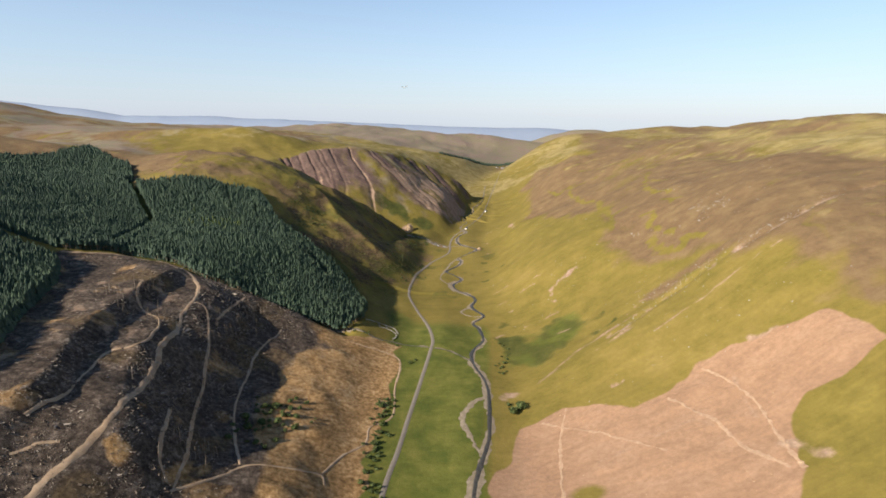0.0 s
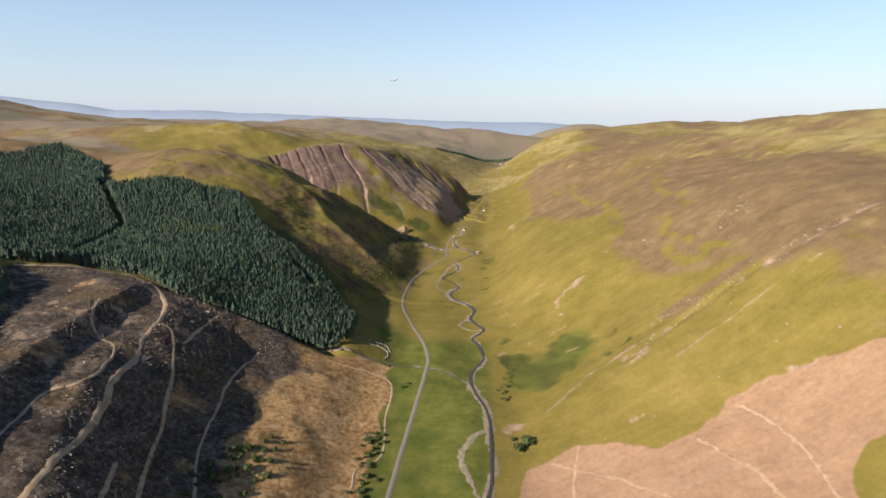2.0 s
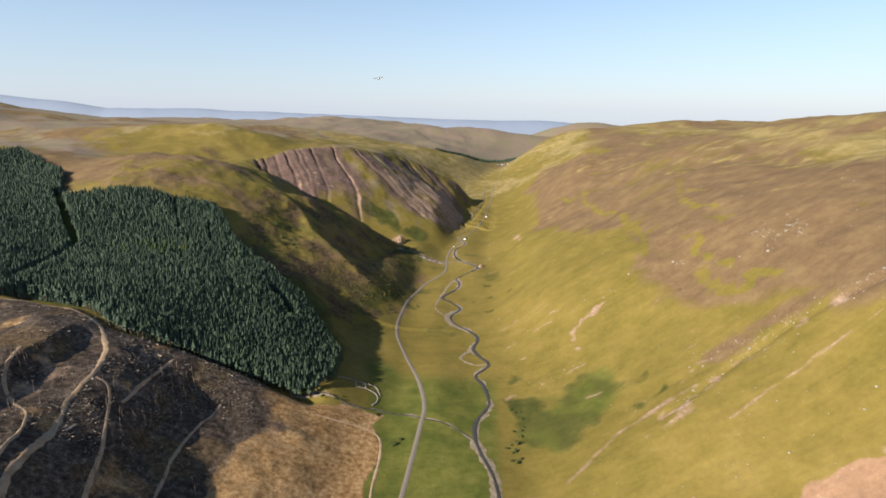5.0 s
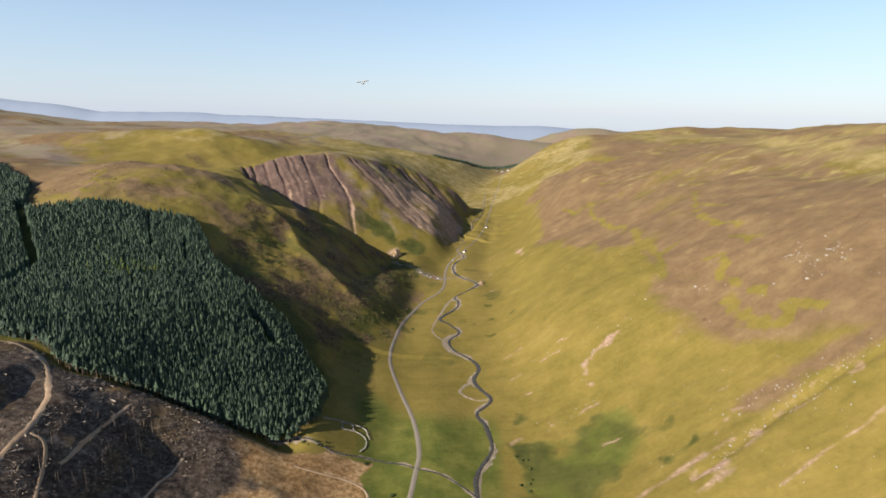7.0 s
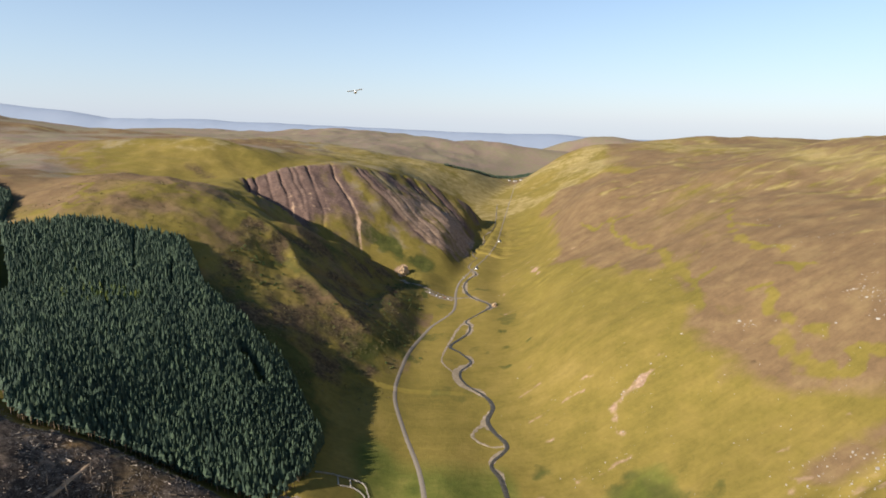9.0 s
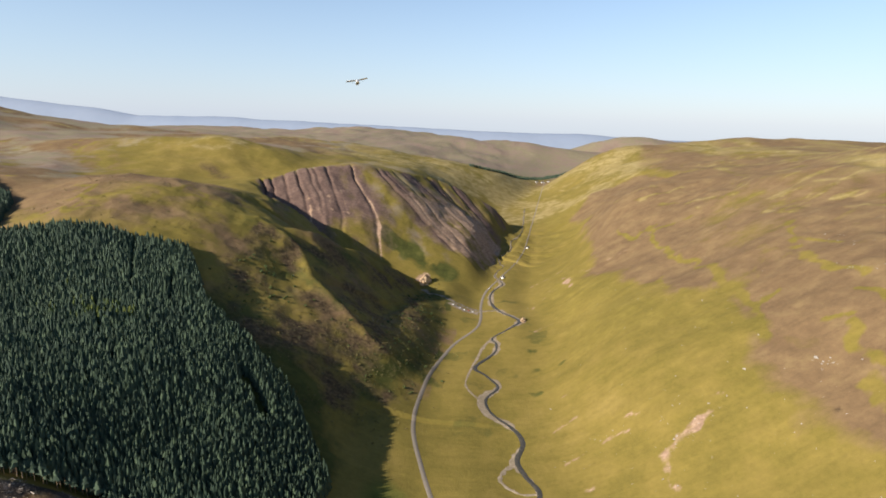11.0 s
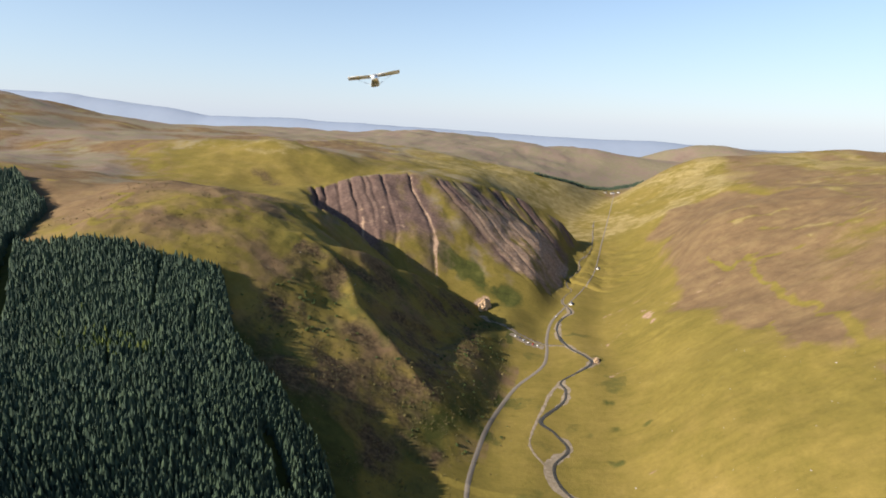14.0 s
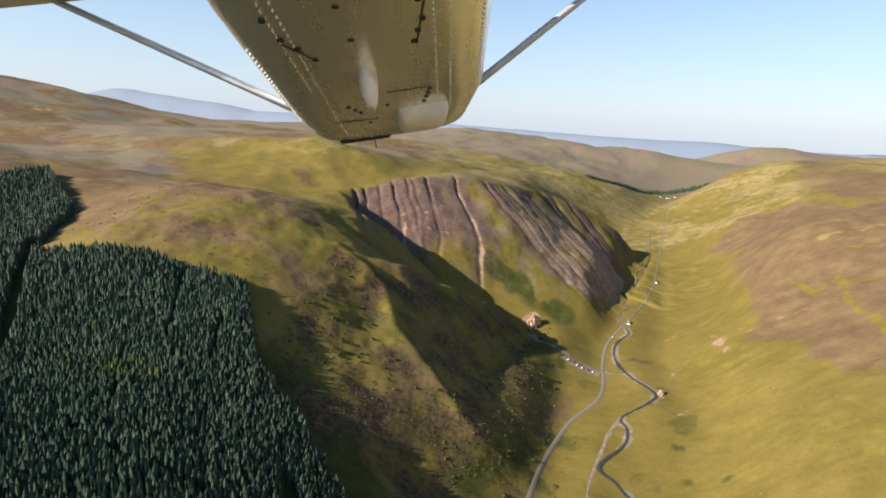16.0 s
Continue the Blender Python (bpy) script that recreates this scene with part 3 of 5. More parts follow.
def covers(x, y):
    z = height(x, y, False)
    u = x - np.interp(y, AXIS_Y, AXIS_X)
    veins = np.minimum(np.abs(fbm(x, y * 0.8, 120, 4, 57)), 1.5 * np.abs(fbm(x * 1.1, y * 0.55, 62, 4, 157)) + 0.12 * smooth(fbm(x, y, 160, 2, 158), 0.2, -0.3))
    heath = soft_area(x, y, HEATHER, 30, 25, 90, 51)
    high = smooth(z, 165, 215) * (1 - smooth(y, 2750, 3300)) * (0.62 + 0.35 * smooth(-u, 380, 620) * (1 - smooth(y, 2300, 2900)) + 0.5 * fbm(x, y, 210, 3, 52))
    high = high * (1 - 0.8 * np.exp(-((x + 600) / 300) ** 2 - ((y - 1600) / 260) ** 2))
    high = high * (1 - 0.75 * near(x, y, ((-520, 1590), (-350, 1720), (-100, 1850), (0, 2050)), 100))
    heath = np.maximum(heath * (0.85 + 0.3 * fbm(x, y, 120, 3, 53)), high * (u < 0))
    heath = np.maximum(heath, 0.8 * smooth(u, 330, 420) * smooth(y, 250, 500) * (1 - smooth(y, 2500, 3000)) * (0.75 + 0.55 * fbm(x, y * 0.5, 150, 3, 58)))
    # heath laid over the valley head in place of its hazy tone
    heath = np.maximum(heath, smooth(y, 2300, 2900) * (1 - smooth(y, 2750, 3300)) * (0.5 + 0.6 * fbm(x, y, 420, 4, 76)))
    heath = heath * (1 - 0.2 * (u > 0) * (1 - smooth(veins, 0.015, 0.09)))
    heath = np.where(u > 0, heath, heath * smooth(veins, 0.015, 0.10))
    runnel = np.zeros(np.shape(x))
    jx, jy = x + 7 * fbm(x, y, 26, 4, 171), y + 10 * fbm(x, y, 26, 4, 172)
    for line in RUNNELS:
        runnel = np.maximum(runnel, near(jx, jy, line, 5.2))
    runnel = runnel * smooth(fbm(x, y, 24, 3, 173), -1.1, 0.0)
    heath = np.maximum(heath, 0.74 * near(x, y, ((262, 674), (300, 672), (345, 655), (400, 645)), 20) * smooth(fbm(x, y, 30, 3, 181), -1.2, -0.2))
    heath = heath * (1 - 0.92 * runnel)
    bent = smooth(u, 180, 300) * smooth(z, 195, 235) * (0.42 + 0.9 * fbm(x * 0.55, y, 60, 4, 161)) + 0.75 * (u < -250) * smooth(z, 222, 250) * (y < 2300) * (0.35 + 0.8 * fbm(x * 0.6, y, 60, 4, 162))
    bent = np.maximum(bent, smooth(y, 1850, 2150) * (0.54 + 0.4 * fbm(x, y * 0.6, 110, 4, 163)))
    wx, wy, broken = x + 7 * fbm(x, y, 30, 3, 174), y + 9 * fbm(x, y, 24, 3, 175), smooth(fbm(x * 0.7, y, 20, 3, 176), -0.6, 0.2)
    wisp = np.zeros(np.shape(x))
    for line in WISPS:
        wisp = np.maximum(wisp, near(wx, wy, line, 6.5) * broken)
    bent, heath = np.maximum(bent, 0.72 * wisp), heath * (1 - 0.55 * wisp)
    thin = smooth(u, 230, 330) * smooth(z, 175, 215) * (y < 2000) * smooth(fbm(0.55 * x + 0.3 * y, 2.0 * y - 0.8 * x, 27, 5, 177), 0.3, 0.6)
    bent = np.maximum(bent, 0.62 * thin)
    heath = heath * (1 - 0.35 * thin)
    crown = smooth(u, 260, 380) * smooth(z, 222, 262) * (y < 2300)
    heath, bent = heath * (1 - 0.5 * crown * (0.8 + 0.5 * fbm(x, y, 50, 4, 182))), np.maximum(bent, 0.8 * crown)
    # share of the haze-toned moor colour, rising with distance
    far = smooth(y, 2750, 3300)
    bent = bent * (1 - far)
    # the same painted haze tone on the left moor and around the crag
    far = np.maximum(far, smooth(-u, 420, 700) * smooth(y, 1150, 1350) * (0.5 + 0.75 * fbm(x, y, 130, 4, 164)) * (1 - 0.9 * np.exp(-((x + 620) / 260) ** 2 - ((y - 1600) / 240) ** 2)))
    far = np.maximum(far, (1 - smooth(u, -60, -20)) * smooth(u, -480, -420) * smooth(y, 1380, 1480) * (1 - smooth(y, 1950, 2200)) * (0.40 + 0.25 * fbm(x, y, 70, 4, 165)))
    heath = np.maximum(heath, (u < -60) * smooth(y, 930, 1000) * (1 - smooth(y, 1300, 1420)) * (0.30 + 0.55 * fbm(x, y, 60, 4, 59)))
    felled = soft_area(x, y, CLEARED, 5, 6, 30, 54)
    brash = soft_area(x, y, BRASH, 4, 5, 35, 55)
    brash = brash * (1 - 0.95 * np.exp(-((x - 118) / 16) ** 2 - ((y - 395) / 14) ** 2))
    pasture = (1 - smooth(np.abs(u + 25), 55, 90)) * (1 - smooth(y, 760, 860)) * 0.75 + 0.6 * np.exp(-((x + 75) / 26) ** 2 - ((y - 815) / 40) ** 2)
    pasture = np.maximum(pasture, 0.7 * soft_area(x, y, BRACKEN, 22, 10, 30, 69))
    fern_and_shadow = 0.92 * near(x, y, ((-175, 1490), (-110, 1472), (-45, 1445)), 30) * smooth(fbm(x, y, 40, 4, 74), -1.2, 0.0)
    ragged_x, ragged_y = 5 * fbm(x, y, 14, 3, 88), 5 * fbm(x, y, 14, 3, 89)
    for fx, fy, wide in ((202, 743, 9), (206, 703, 12), (216, 673, 7), (210, 664, 9), (86, 737, 13), (92, 795, 13), (190, 664, 8), (84, 1080, 9), (80, 1020, 8), (86, 1138, 9), (118, 1075, 6)):
        fern_and_shadow = fern_and_shadow + 0.62 * np.exp(-(np.hypot(x - fx + ragged_x, y - fy + ragged_y) / wide) ** 2)
    fern_and_shadow = fern_and_shadow
    fern_and_shadow = fern_and_shadow + 0.56 * soft_area(x, y, BRACKEN, 14, 9, 26, 75) * (0.9 + 0.35 * fbm(x, y, 18, 3, 84)) + 0.45 * near(x, y, ((-110, 980), (-60, 1080), (-50, 1200), (-70, 1330)), 26) + 0.6 * near(x, y, ((-150, 500), (-160, 440)), 22)
    # dark cover beside the wood, deepening the shadow that its trees cast
    fern_and_shadow = fern_and_shadow + 0.72 * near(x, y, ((-125, 830), (-165, 900), (-222, 945), (-275, 975)), 26)
    fern_and_shadow = fern_and_shadow + 0.8 * soft_area(x, y, WOOD, 8) + 0.8 * soft_area(x, y, WOOD_NEAR, 8)
    fern_and_shadow = fern_and_shadow + 0.42 * (np.abs(u) < 75) * smooth(y, 820, 900) * (1 - smooth(y, 1380, 1450)) * smooth(fbm(x, y, 45, 4, 62), 0.1, 0.8)
    along, bend, share, out = furrows(x, y)
    share = share * (1 - smooth(u, -12, 4))
    rock = share * (0.84 + 0.26 * value_noise(bend / 30.0, y / 200.0, 61) - smooth(bend, 265, 300) * (0.34 - 0.36 * value_noise(bend / 16.0, out / 220.0, 62))) * (1 - 0.62 * np.exp(-((bend - 241) / 19) ** 2)) * (1 - 0.5 * smooth(out, 110, 190) * (bend < 250))
    spur = soft_area(x, y, SPUR, 30, 20, 60, 71)
    rock = rock + 0.34 * near(x, y, ((-250, 1150), (-190, 1100), (-130, 1050)), 14) + 0.5 * near(x, y, ((-125, 1085), (-95, 1120)), 12)
    heath = heath * (1 - 0.25 * spur)
    fern_and_shadow = fern_and_shadow + spur * (0.31 + 0.26 * fbm(x, y, 34, 4, 72))
    rock = rock + 0.42 * near(x, y + 3, SCAR, 6) * smooth(fbm(x, y, 16, 3, 83), -0.7, 0.4) * smooth(x, 175, 215)
    low = smooth(out, 30, 90)
    pale = share * (0.75 * np.exp(-((bend - 209) / 1.8) ** 2) + low * (0.6 * np.exp(-((bend - 98) / 2.6) ** 2) + 0.5 * np.exp(-((bend - 135) / 2.4) ** 2) + 0.5 * np.exp(-((bend - 166) / 2.4) ** 2)))
    pale = pale + share * smooth(bend, 255, 285) * (1 - smooth(bend, 480, 560)) * (0.10 + 0.52 * smooth(out, 40, 130) + 0.24 * value_noise(bend / 14.0, out / 160.0, 48))
    pale = pale + 0.62 * near(x, y, ((69, 578), (97, 604), (143, 611), (181, 613), (212, 612)), 9) * smooth(fbm(x * 0.6, y * 1.6, 18, 4, 49), -0.5, 0.5) + 0.55 * near(x, y, ((112, 600), (165, 636), (230, 645)), 5) + 0.6 * near(x, y + 3, SCAR, 9) * smooth(fbm(x, y, 13, 3, 87), -0.5, 0.5)
    pale = pale + 0.55 * near(x, y, ((232, 583), (269, 594), (299, 598), (359, 590)), 2.2)
    wx, wy, broken = x + 3 * fbm(x, y, 12, 3, 178), y + 3 * fbm(x, y, 12, 3, 179), smooth(fbm(x, y, 12, 3, 50), -0.8, 0.3)
    for wide, line in STREAKS + STREAKS_HIGH:
        pale = pale + 0.625 * near(wx, wy, line, wide) * broken
    pale = pale + 0.6 * near(x, y, ((255, 370), (262, 345)), 7) + 0.42 * brash * near(x, y, ((130, 430), (215, 440), (262, 352)), 3) + 0.42 * brash * near(x, y, ((262, 470), (250, 400)), 3)
    pale = pale + 0.42 * share * (near(x, y, ((-350, 1462), (-300, 1480), (-240, 1500), (-190, 1500)), 2.6) + near(x, y, ((-370, 1492), (-330, 1505), (-290, 1525)), 2.4))
    pale = pale + 0.9 * np.exp(-((x + 12) / 18) ** 2 - ((y - 1306) / 9) ** 2) + 0.9 * np.exp(-((x - 82) / 5) ** 2 - ((y - 1250) / 14) ** 2) + 0.9 * near(x, y, ((-97, 1412), (-86, 1428)), 8)
    windrow = np.abs(value_noise((x + 0.45 * y) / 11.0, y / 70.0, 63)) < 0.13
    pale = pale + felled * (0.30 * windrow + 0.26 * np.clip(fbm(x, y, 14, 3, 64), 0, 1) * smooth(-x, 210, 330))
    lush = 0.40 * smooth(u, 60, 110) * (1 - smooth(z, 105, 165)) * smooth(fbm(x, y, 200, 3, 65), -0.9, 0.6) + 0.18 * runnel
    lush = lush + 0.6 * (u < -250) * smooth(y, 1050, 1130) * (1 - smooth(y, 1600, 1800)) * 0.8 * smooth(fbm(x, y, 180, 3, 66), -0.1, 0.7) * (1 - share) * (z < 215)
    lush = lush * (1 - felled) * (1 - brash) * (1 - heath * 0.8)
    peat_and_shade = felled * smooth(fbm(x, y, 45, 3, 67), 0.1, 0.7) * 0.6 + 0.5 * near(x, y, ((-355, 1180), (-330, 1200)), 16) + 0.6 * near(x, y, ((-560, 1570), (-520, 1540)), 25)
    peat_and_shade = peat_and_shade + spur * (0.24 + 0.22 * fbm(x, y, 28, 4, 73))
    # dark cover on the left flank, adding shade to its east-facing slope by colour
    peat_and_shade = peat_and_shade + 0.3 * (u < -60) * (u > -330) * smooth(y, 900, 960) * (1 - smooth(y, 1330, 1420)) * smooth(fbm(x, y, 40, 4, 68), -0.75, 0.35)
    # straw foot starts at the shadow edge, its sunlight partly put into the colour
    sunlit_straw = felled * smooth(x + 22 * fbm(x, y, 50, 3, 79), -172, -140)
    sunlit_straw = np.maximum(sunlit_straw, felled * 0.85 * near(x, y, ((-262, 690), (-225, 655)), 14) * smooth(fbm(x, y, 20, 3, 80), -0.6, 0.3))
    sunlit_straw = np.maximum(sunlit_straw, felled * smooth(fbm(x, y, 32, 4, 81), 0.3, 0.8) * 0.52)
    sunlit_straw = np.maximum(sunlit_straw, felled * 0.95 * np.maximum(near(x, y, ((-222, 340), (-224, 385), (-215, 400)), 12), near(x, y, ((-178, 372), (-186, 350)), 9)) * smooth(fbm(x, y, 18, 3, 85), -0.7, 0.2))
    peat_and_shade = peat_and_shade * (1 - sunlit_straw)
    return [np.clip(v, 0, 1) for v in (heath, felled, brash, pasture, fern_and_shadow, rock, pale, lush, peat_and_shade, sunlit_straw, bent, far)]


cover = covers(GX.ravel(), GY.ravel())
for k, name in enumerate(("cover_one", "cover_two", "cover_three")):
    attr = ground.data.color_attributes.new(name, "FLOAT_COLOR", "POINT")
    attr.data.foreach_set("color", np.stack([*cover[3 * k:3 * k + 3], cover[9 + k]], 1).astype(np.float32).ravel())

# far hills that close the view, their blue colour painted in for distance haze
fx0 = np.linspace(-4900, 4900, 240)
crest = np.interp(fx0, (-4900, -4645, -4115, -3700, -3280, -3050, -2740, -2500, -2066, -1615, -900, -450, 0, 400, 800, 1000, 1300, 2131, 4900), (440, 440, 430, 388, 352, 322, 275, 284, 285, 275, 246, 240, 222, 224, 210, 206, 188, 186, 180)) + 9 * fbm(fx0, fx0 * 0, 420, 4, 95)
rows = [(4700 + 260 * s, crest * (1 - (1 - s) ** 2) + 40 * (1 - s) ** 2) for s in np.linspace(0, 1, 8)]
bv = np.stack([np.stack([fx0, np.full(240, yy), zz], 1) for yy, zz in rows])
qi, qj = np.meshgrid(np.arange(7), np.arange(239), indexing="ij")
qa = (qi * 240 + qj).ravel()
HAZE = grainy("haze-blue far hills", (0.205, 0.25, 0.33), (0.22, 0.265, 0.345), (0.235, 0.28, 0.36), 0.002, 1.0, relief=0.1)
tagged(mesh_object("backdrop", bv.reshape(-1, 3), np.stack([qa, qa + 1, qa + 241, qa + 240], 1), HAZE, True), "far hills along the horizon, tinted blue-grey for haze", "hills", kind="structure")

tagged(ribbon("road", ROAD, 4.6, 0.55, ASPHALT, 4, 5, shrink=0.6), "narrow grey asphalt road winding along the valley floor", "road", kind="structure")
tagged(ribbon("gravel_bank", RIVER, 7.6, 0.30, GRAVEL, 2, 5, 1.3, 3, 0.35, 0.35), "pale gravel banks along the winding river", "gravel", kind="structure")
tagged(ribbon("river", RIVER, 4.6, 0.62, WATER, 2, 5, 0.35, 5, 0.12, 0.3), "dark shallow river winding over gravel", "river", kind="structure")
BURN = ((-150, 716), (-118, 722), (-90, 716), (-60, 722), (-30, 716), (-12, 706), (10, 697), (30, 680), (40, 668))
SIDE_BURN = ((-88, 1372), (-66, 1352), (-44, 1334), (-24, 1326), (-2, 1318), (22, 1312), (44, 1306))
tagged(ribbon("gravel_bank", SIDE_BURN, 8, 0.4, GRAVEL, 1.5, 3, 0.9, 8, 0.6), "pale gravel bed of a side stream", "gravel", kind="structure")
tagged(ribbon("stream", SIDE_BURN, 2.0, 0.7, WATER, 3, 3, 0.4, 9), "narrow side stream running over pale gravel", "stream", kind="structure")
tagged(ribbon("gravel_bank", BURN, 3.2, 0.35, GRAVEL, 1.5, 3, 0.9, 10, 0.8), "thin gravel edges of a small stream", "gravel", kind="structure")
tagged(ribbon("stream", BURN, 2.2, 0.6, WATER, 3, 3, 0.4, 11), "small dark stream crossing the pasture", "stream", kind="structure")
tagged(ribbon("gravel_bank", ((38, 462), (28, 500), (22, 530), (34, 560), (50, 575)), 5, 0.45, GRAVEL, 1.5, 3, 0.6, 12, 0.6), "dry gravel side channel beside the river", "gravel", kind="structure")
tagged(ribbon("gravel_bank", ((48, 890), (30, 862), (42, 842), (62, 838)), 3.5, 0.45, GRAVEL, 1.5, 3, 0.6, 13, 0.6), "dry gravel side channel beside the river", "gravel", kind="structure")
tagged(ribbon("gravel_bank", ((34, 1187), (18, 1150), (4, 1088), (-4, 1047), (-2, 1025), (12, 1004), (22, 996)), 3.2, 0.4, GRAVEL, 1.5, 3, 0.5, 15, 0.3), "dry gravel side channel beside the river", "gravel", kind="structure")
tagged(ribbon("car_park", ((-38, 1316), (-22, 1306), (-4, 1301), (12, 1297)), 14, 0.5, GRAVEL, 1.5, 3, 0.3, 14, 0.4), "pale gravel car park beside the road", "car park", kind="structure")
for k, line in enumerate(TRACKS):
    tagged(ribbon("forest_track", line, 4.4 if k == 0 else 2.2, 0.4, DIRT, 1.5, 5, 0.35, 70 + k, 0.3),
           "wide pale dirt forestry track across the felled hillside" if k == 0 else "narrow rutted dirt track on the felled hillside", "track", kind="structure")

for line in (((102, 517), (146, 472), (185, 414)), ((128, 530), (111, 476), (97, 385)), ((210, 482), (227, 431), (230, 391), (242, 348)), ((247, 499), (258, 459), (259, 422), (250, 361), (247, 341))):
    tagged(ribbon("brash_track", line, 2.0, 0.3, RUTS, 1.5, 3, 0.9, 60 + line[0][0], 1.1), "pale wheel track across the cleared pink-brown plot", "track", kind="structure")

# ---- spruce woods ----


def spruce_template(tiers, sides, seed):
    r = np.random.default_rng(seed)
    v, f = [], []
    for k in range(tiers):
        base = 0.07 + 0.85 * (k / tiers) ** 0.9
        top = min(1.0, base + 0.95 / tiers + 0.16)
        rad = 0.235 * (1 - base) ** 0.75 + 0.015
        n = len(v)
        spin = r.uniform(0, 6.28)
        for s in range(sides):
            a = spin + 6.283 * s / sides + r.uniform(-0.2, 0.2)
            q = rad * (1.0 if s % 2 else 0.62) * r.uniform(0.85, 1.15)
            v.append((q * math.cos(a), q * math.sin(a), base + r.uniform(-0.03, 0.03)))
        v.append((r.uniform(-0.01, 0.01), r.uniform(-0.01, 0.01), top))
        f += [(n + s, n + (s + 1) % sides, n + sides) for s in range(sides)]
    return np.array(v), np.array(f)


def scatter(polygon, spacing, seed):
    r = np.random.default_rng(seed)
    p = np.array(polygon)
    xs, ys = np.arange(p[:, 0].min(), p[:, 0].max(), spacing), np.arange(p[:, 1].min(), p[:, 1].max(), spacing)
    x, y = (a.ravel() for a in np.meshgrid(xs, ys))
    x, y = x + r.uniform(-0.42, 0.42, len(x)) * spacing, y + r.uniform(-0.42, 0.42, len(y)) * spacing
    keep = inside(x, y, polygon)
    return x[keep], y[keep]


def plant(name, x, y, tall, mat, label, seed, templates, slim=1.0):
    r = np.random.default_rng(seed)
    z = height(x, y) - 0.4
    pick = r.integers(0, len(templates), len(x))
    vs, fs, base = [], [], 0
    for k, (tv, tf) in enumerate(templates):
        m = pick == k
        n = int(m.sum())
        if not n:
            continue
        a = r.uniform(0, 6.283, n)
        h = tall[m]
        w = h * r.uniform(0.8, 1.15, n) * slim
        c, s = np.cos(a), np.sin(a)
        px = x[m][:, None] + w[:, None] * (tv[None, :, 0] * c[:, None] - tv[None, :, 1] * s[:, None])
        py = y[m][:, None] + w[:, None] * (tv[None, :, 0] * s[:, None] + tv[None, :, 1] * c[:, None])
        pz = z[m][:, None] + h[:, None] * tv[None, :, 2]
        vs.append(np.stack([px, py, pz], 2).reshape(-1, 3))
        fs.append((tf[None] + (np.arange(n) * len(tv))[:, None, None] + base).reshape(-1, 3))
        base += n * len(tv)
    ob = mesh_object(name, np.vstack(vs), np.vstack(fs), mat)
    return tagged(ob, label, "woodland", kind="stuff")


SPRUCE = [spruce_template(3, 7, s) for s in range(8)]
for polygon, seed, label in ((WOOD, 5, "dense dark green spruce plantation on the hillside"), (WOOD_NEAR, 6, "dark spruce block beside the felled plot")):
    wx, wy = scatter(polygon, 2.75, seed)
    r = np.random.default_rng(seed + 50)
    ride = np.minimum(line_distance(wx, wy, ((-452, 760), (-470, 900), (-560, 1010))), line_distance(wx, wy, ((-212, 878), (-192, 858), (-178, 840))) + 0.5)
    for lane in (((-373, 855), (-345, 843), (-301, 836), (-241, 842), (-205, 841)), ((-392, 1020), (-356, 945)), ((-378, 922), (-335, 862)), ((-330, 985), (-312, 940), (-318, 905))):
        ride = np.minimum(ride, line_distance(wx, wy, lane) + 4.0)
    keep = (ride > 5.5) & (line_distance(wx, wy, WOOD_FRONT) > 4.0) if polygon is WOOD else np.ones(len(wx), bool)
    wx, wy = wx[keep], wy[keep]
    tall = (16.0 if polygon is WOOD else 19.0) * (1 + 0.10 * fbm(wx, wy, 70, 2, 88)) * r.uniform(0.8, 1.16, len(wx))
    plant("spruce_wood", wx, wy, tall, NEEDLES, label, seed, SPRUCE, 0.95)

# ---- things: helpers ----


def part(name, bm, mat, parent=None, label="", shaded=False):
    me = bpy.data.meshes.new(name)
    bm.to_mesh(me)
    bm.free()
    me.materials.append(mat)
    me.polygons.foreach_set("use_smooth", np.full(len(me.polygons), shaded, bool))
    ob = new(name, me)
    ob.parent = parent
    if label:
        ob["label"] = label
    return ob


def box(bm, centre, size, turn=None, bevel=0.0):
    r = bmesh.ops.create_cube(bm, size=1.0)
    bmesh.ops.scale(bm, verts=r["verts"], vec=size)
    if turn is not None:
        bmesh.ops.rotate(bm, verts=r["verts"], cent=(0, 0, 0), matrix=turn.to_3x3())
    bmesh.ops.translate(bm, verts=r["verts"], vec=centre)
    if bevel:
        edges = list({e for v in r["verts"] for e in v.link_edges})
        bmesh.ops.bevel(bm, geom=edges, offset=bevel, segments=2, affect="EDGES")
    return bm


def tube(bm, a, c, r0, r1, sides=8):
    a, c = Vector(a), Vector(c)
    d = c - a
    m = Matrix.Translation((a + c) / 2) @ d.to_track_quat("Z", "Y").to_matrix().to_4x4()
    bmesh.ops.create_cone(bm, cap_ends=True, segments=sides, radius1=r0, radius2=r1, depth=d.length, matrix=m)
    return bm


def loft(bm, rings, close=True):
    """Joins rings of equal length into a skin, with its ends filled."""
    rows = [[bm.verts.new(p) for p in ring] for ring in rings]
    n = len(rows[0])
    for a, c in zip(rows[:-1], rows[1:]):
        for k in range(n if close else n - 1):
            bm.faces.new((a[k], a[(k + 1) % n], c[(k + 1) % n], c[k]))
    if close:
        bm.faces.new(rows[0][::-1])
        bm.faces.new(rows[-1])
    bmesh.ops.recalc_face_normals(bm, faces=bm.faces)
    return bm


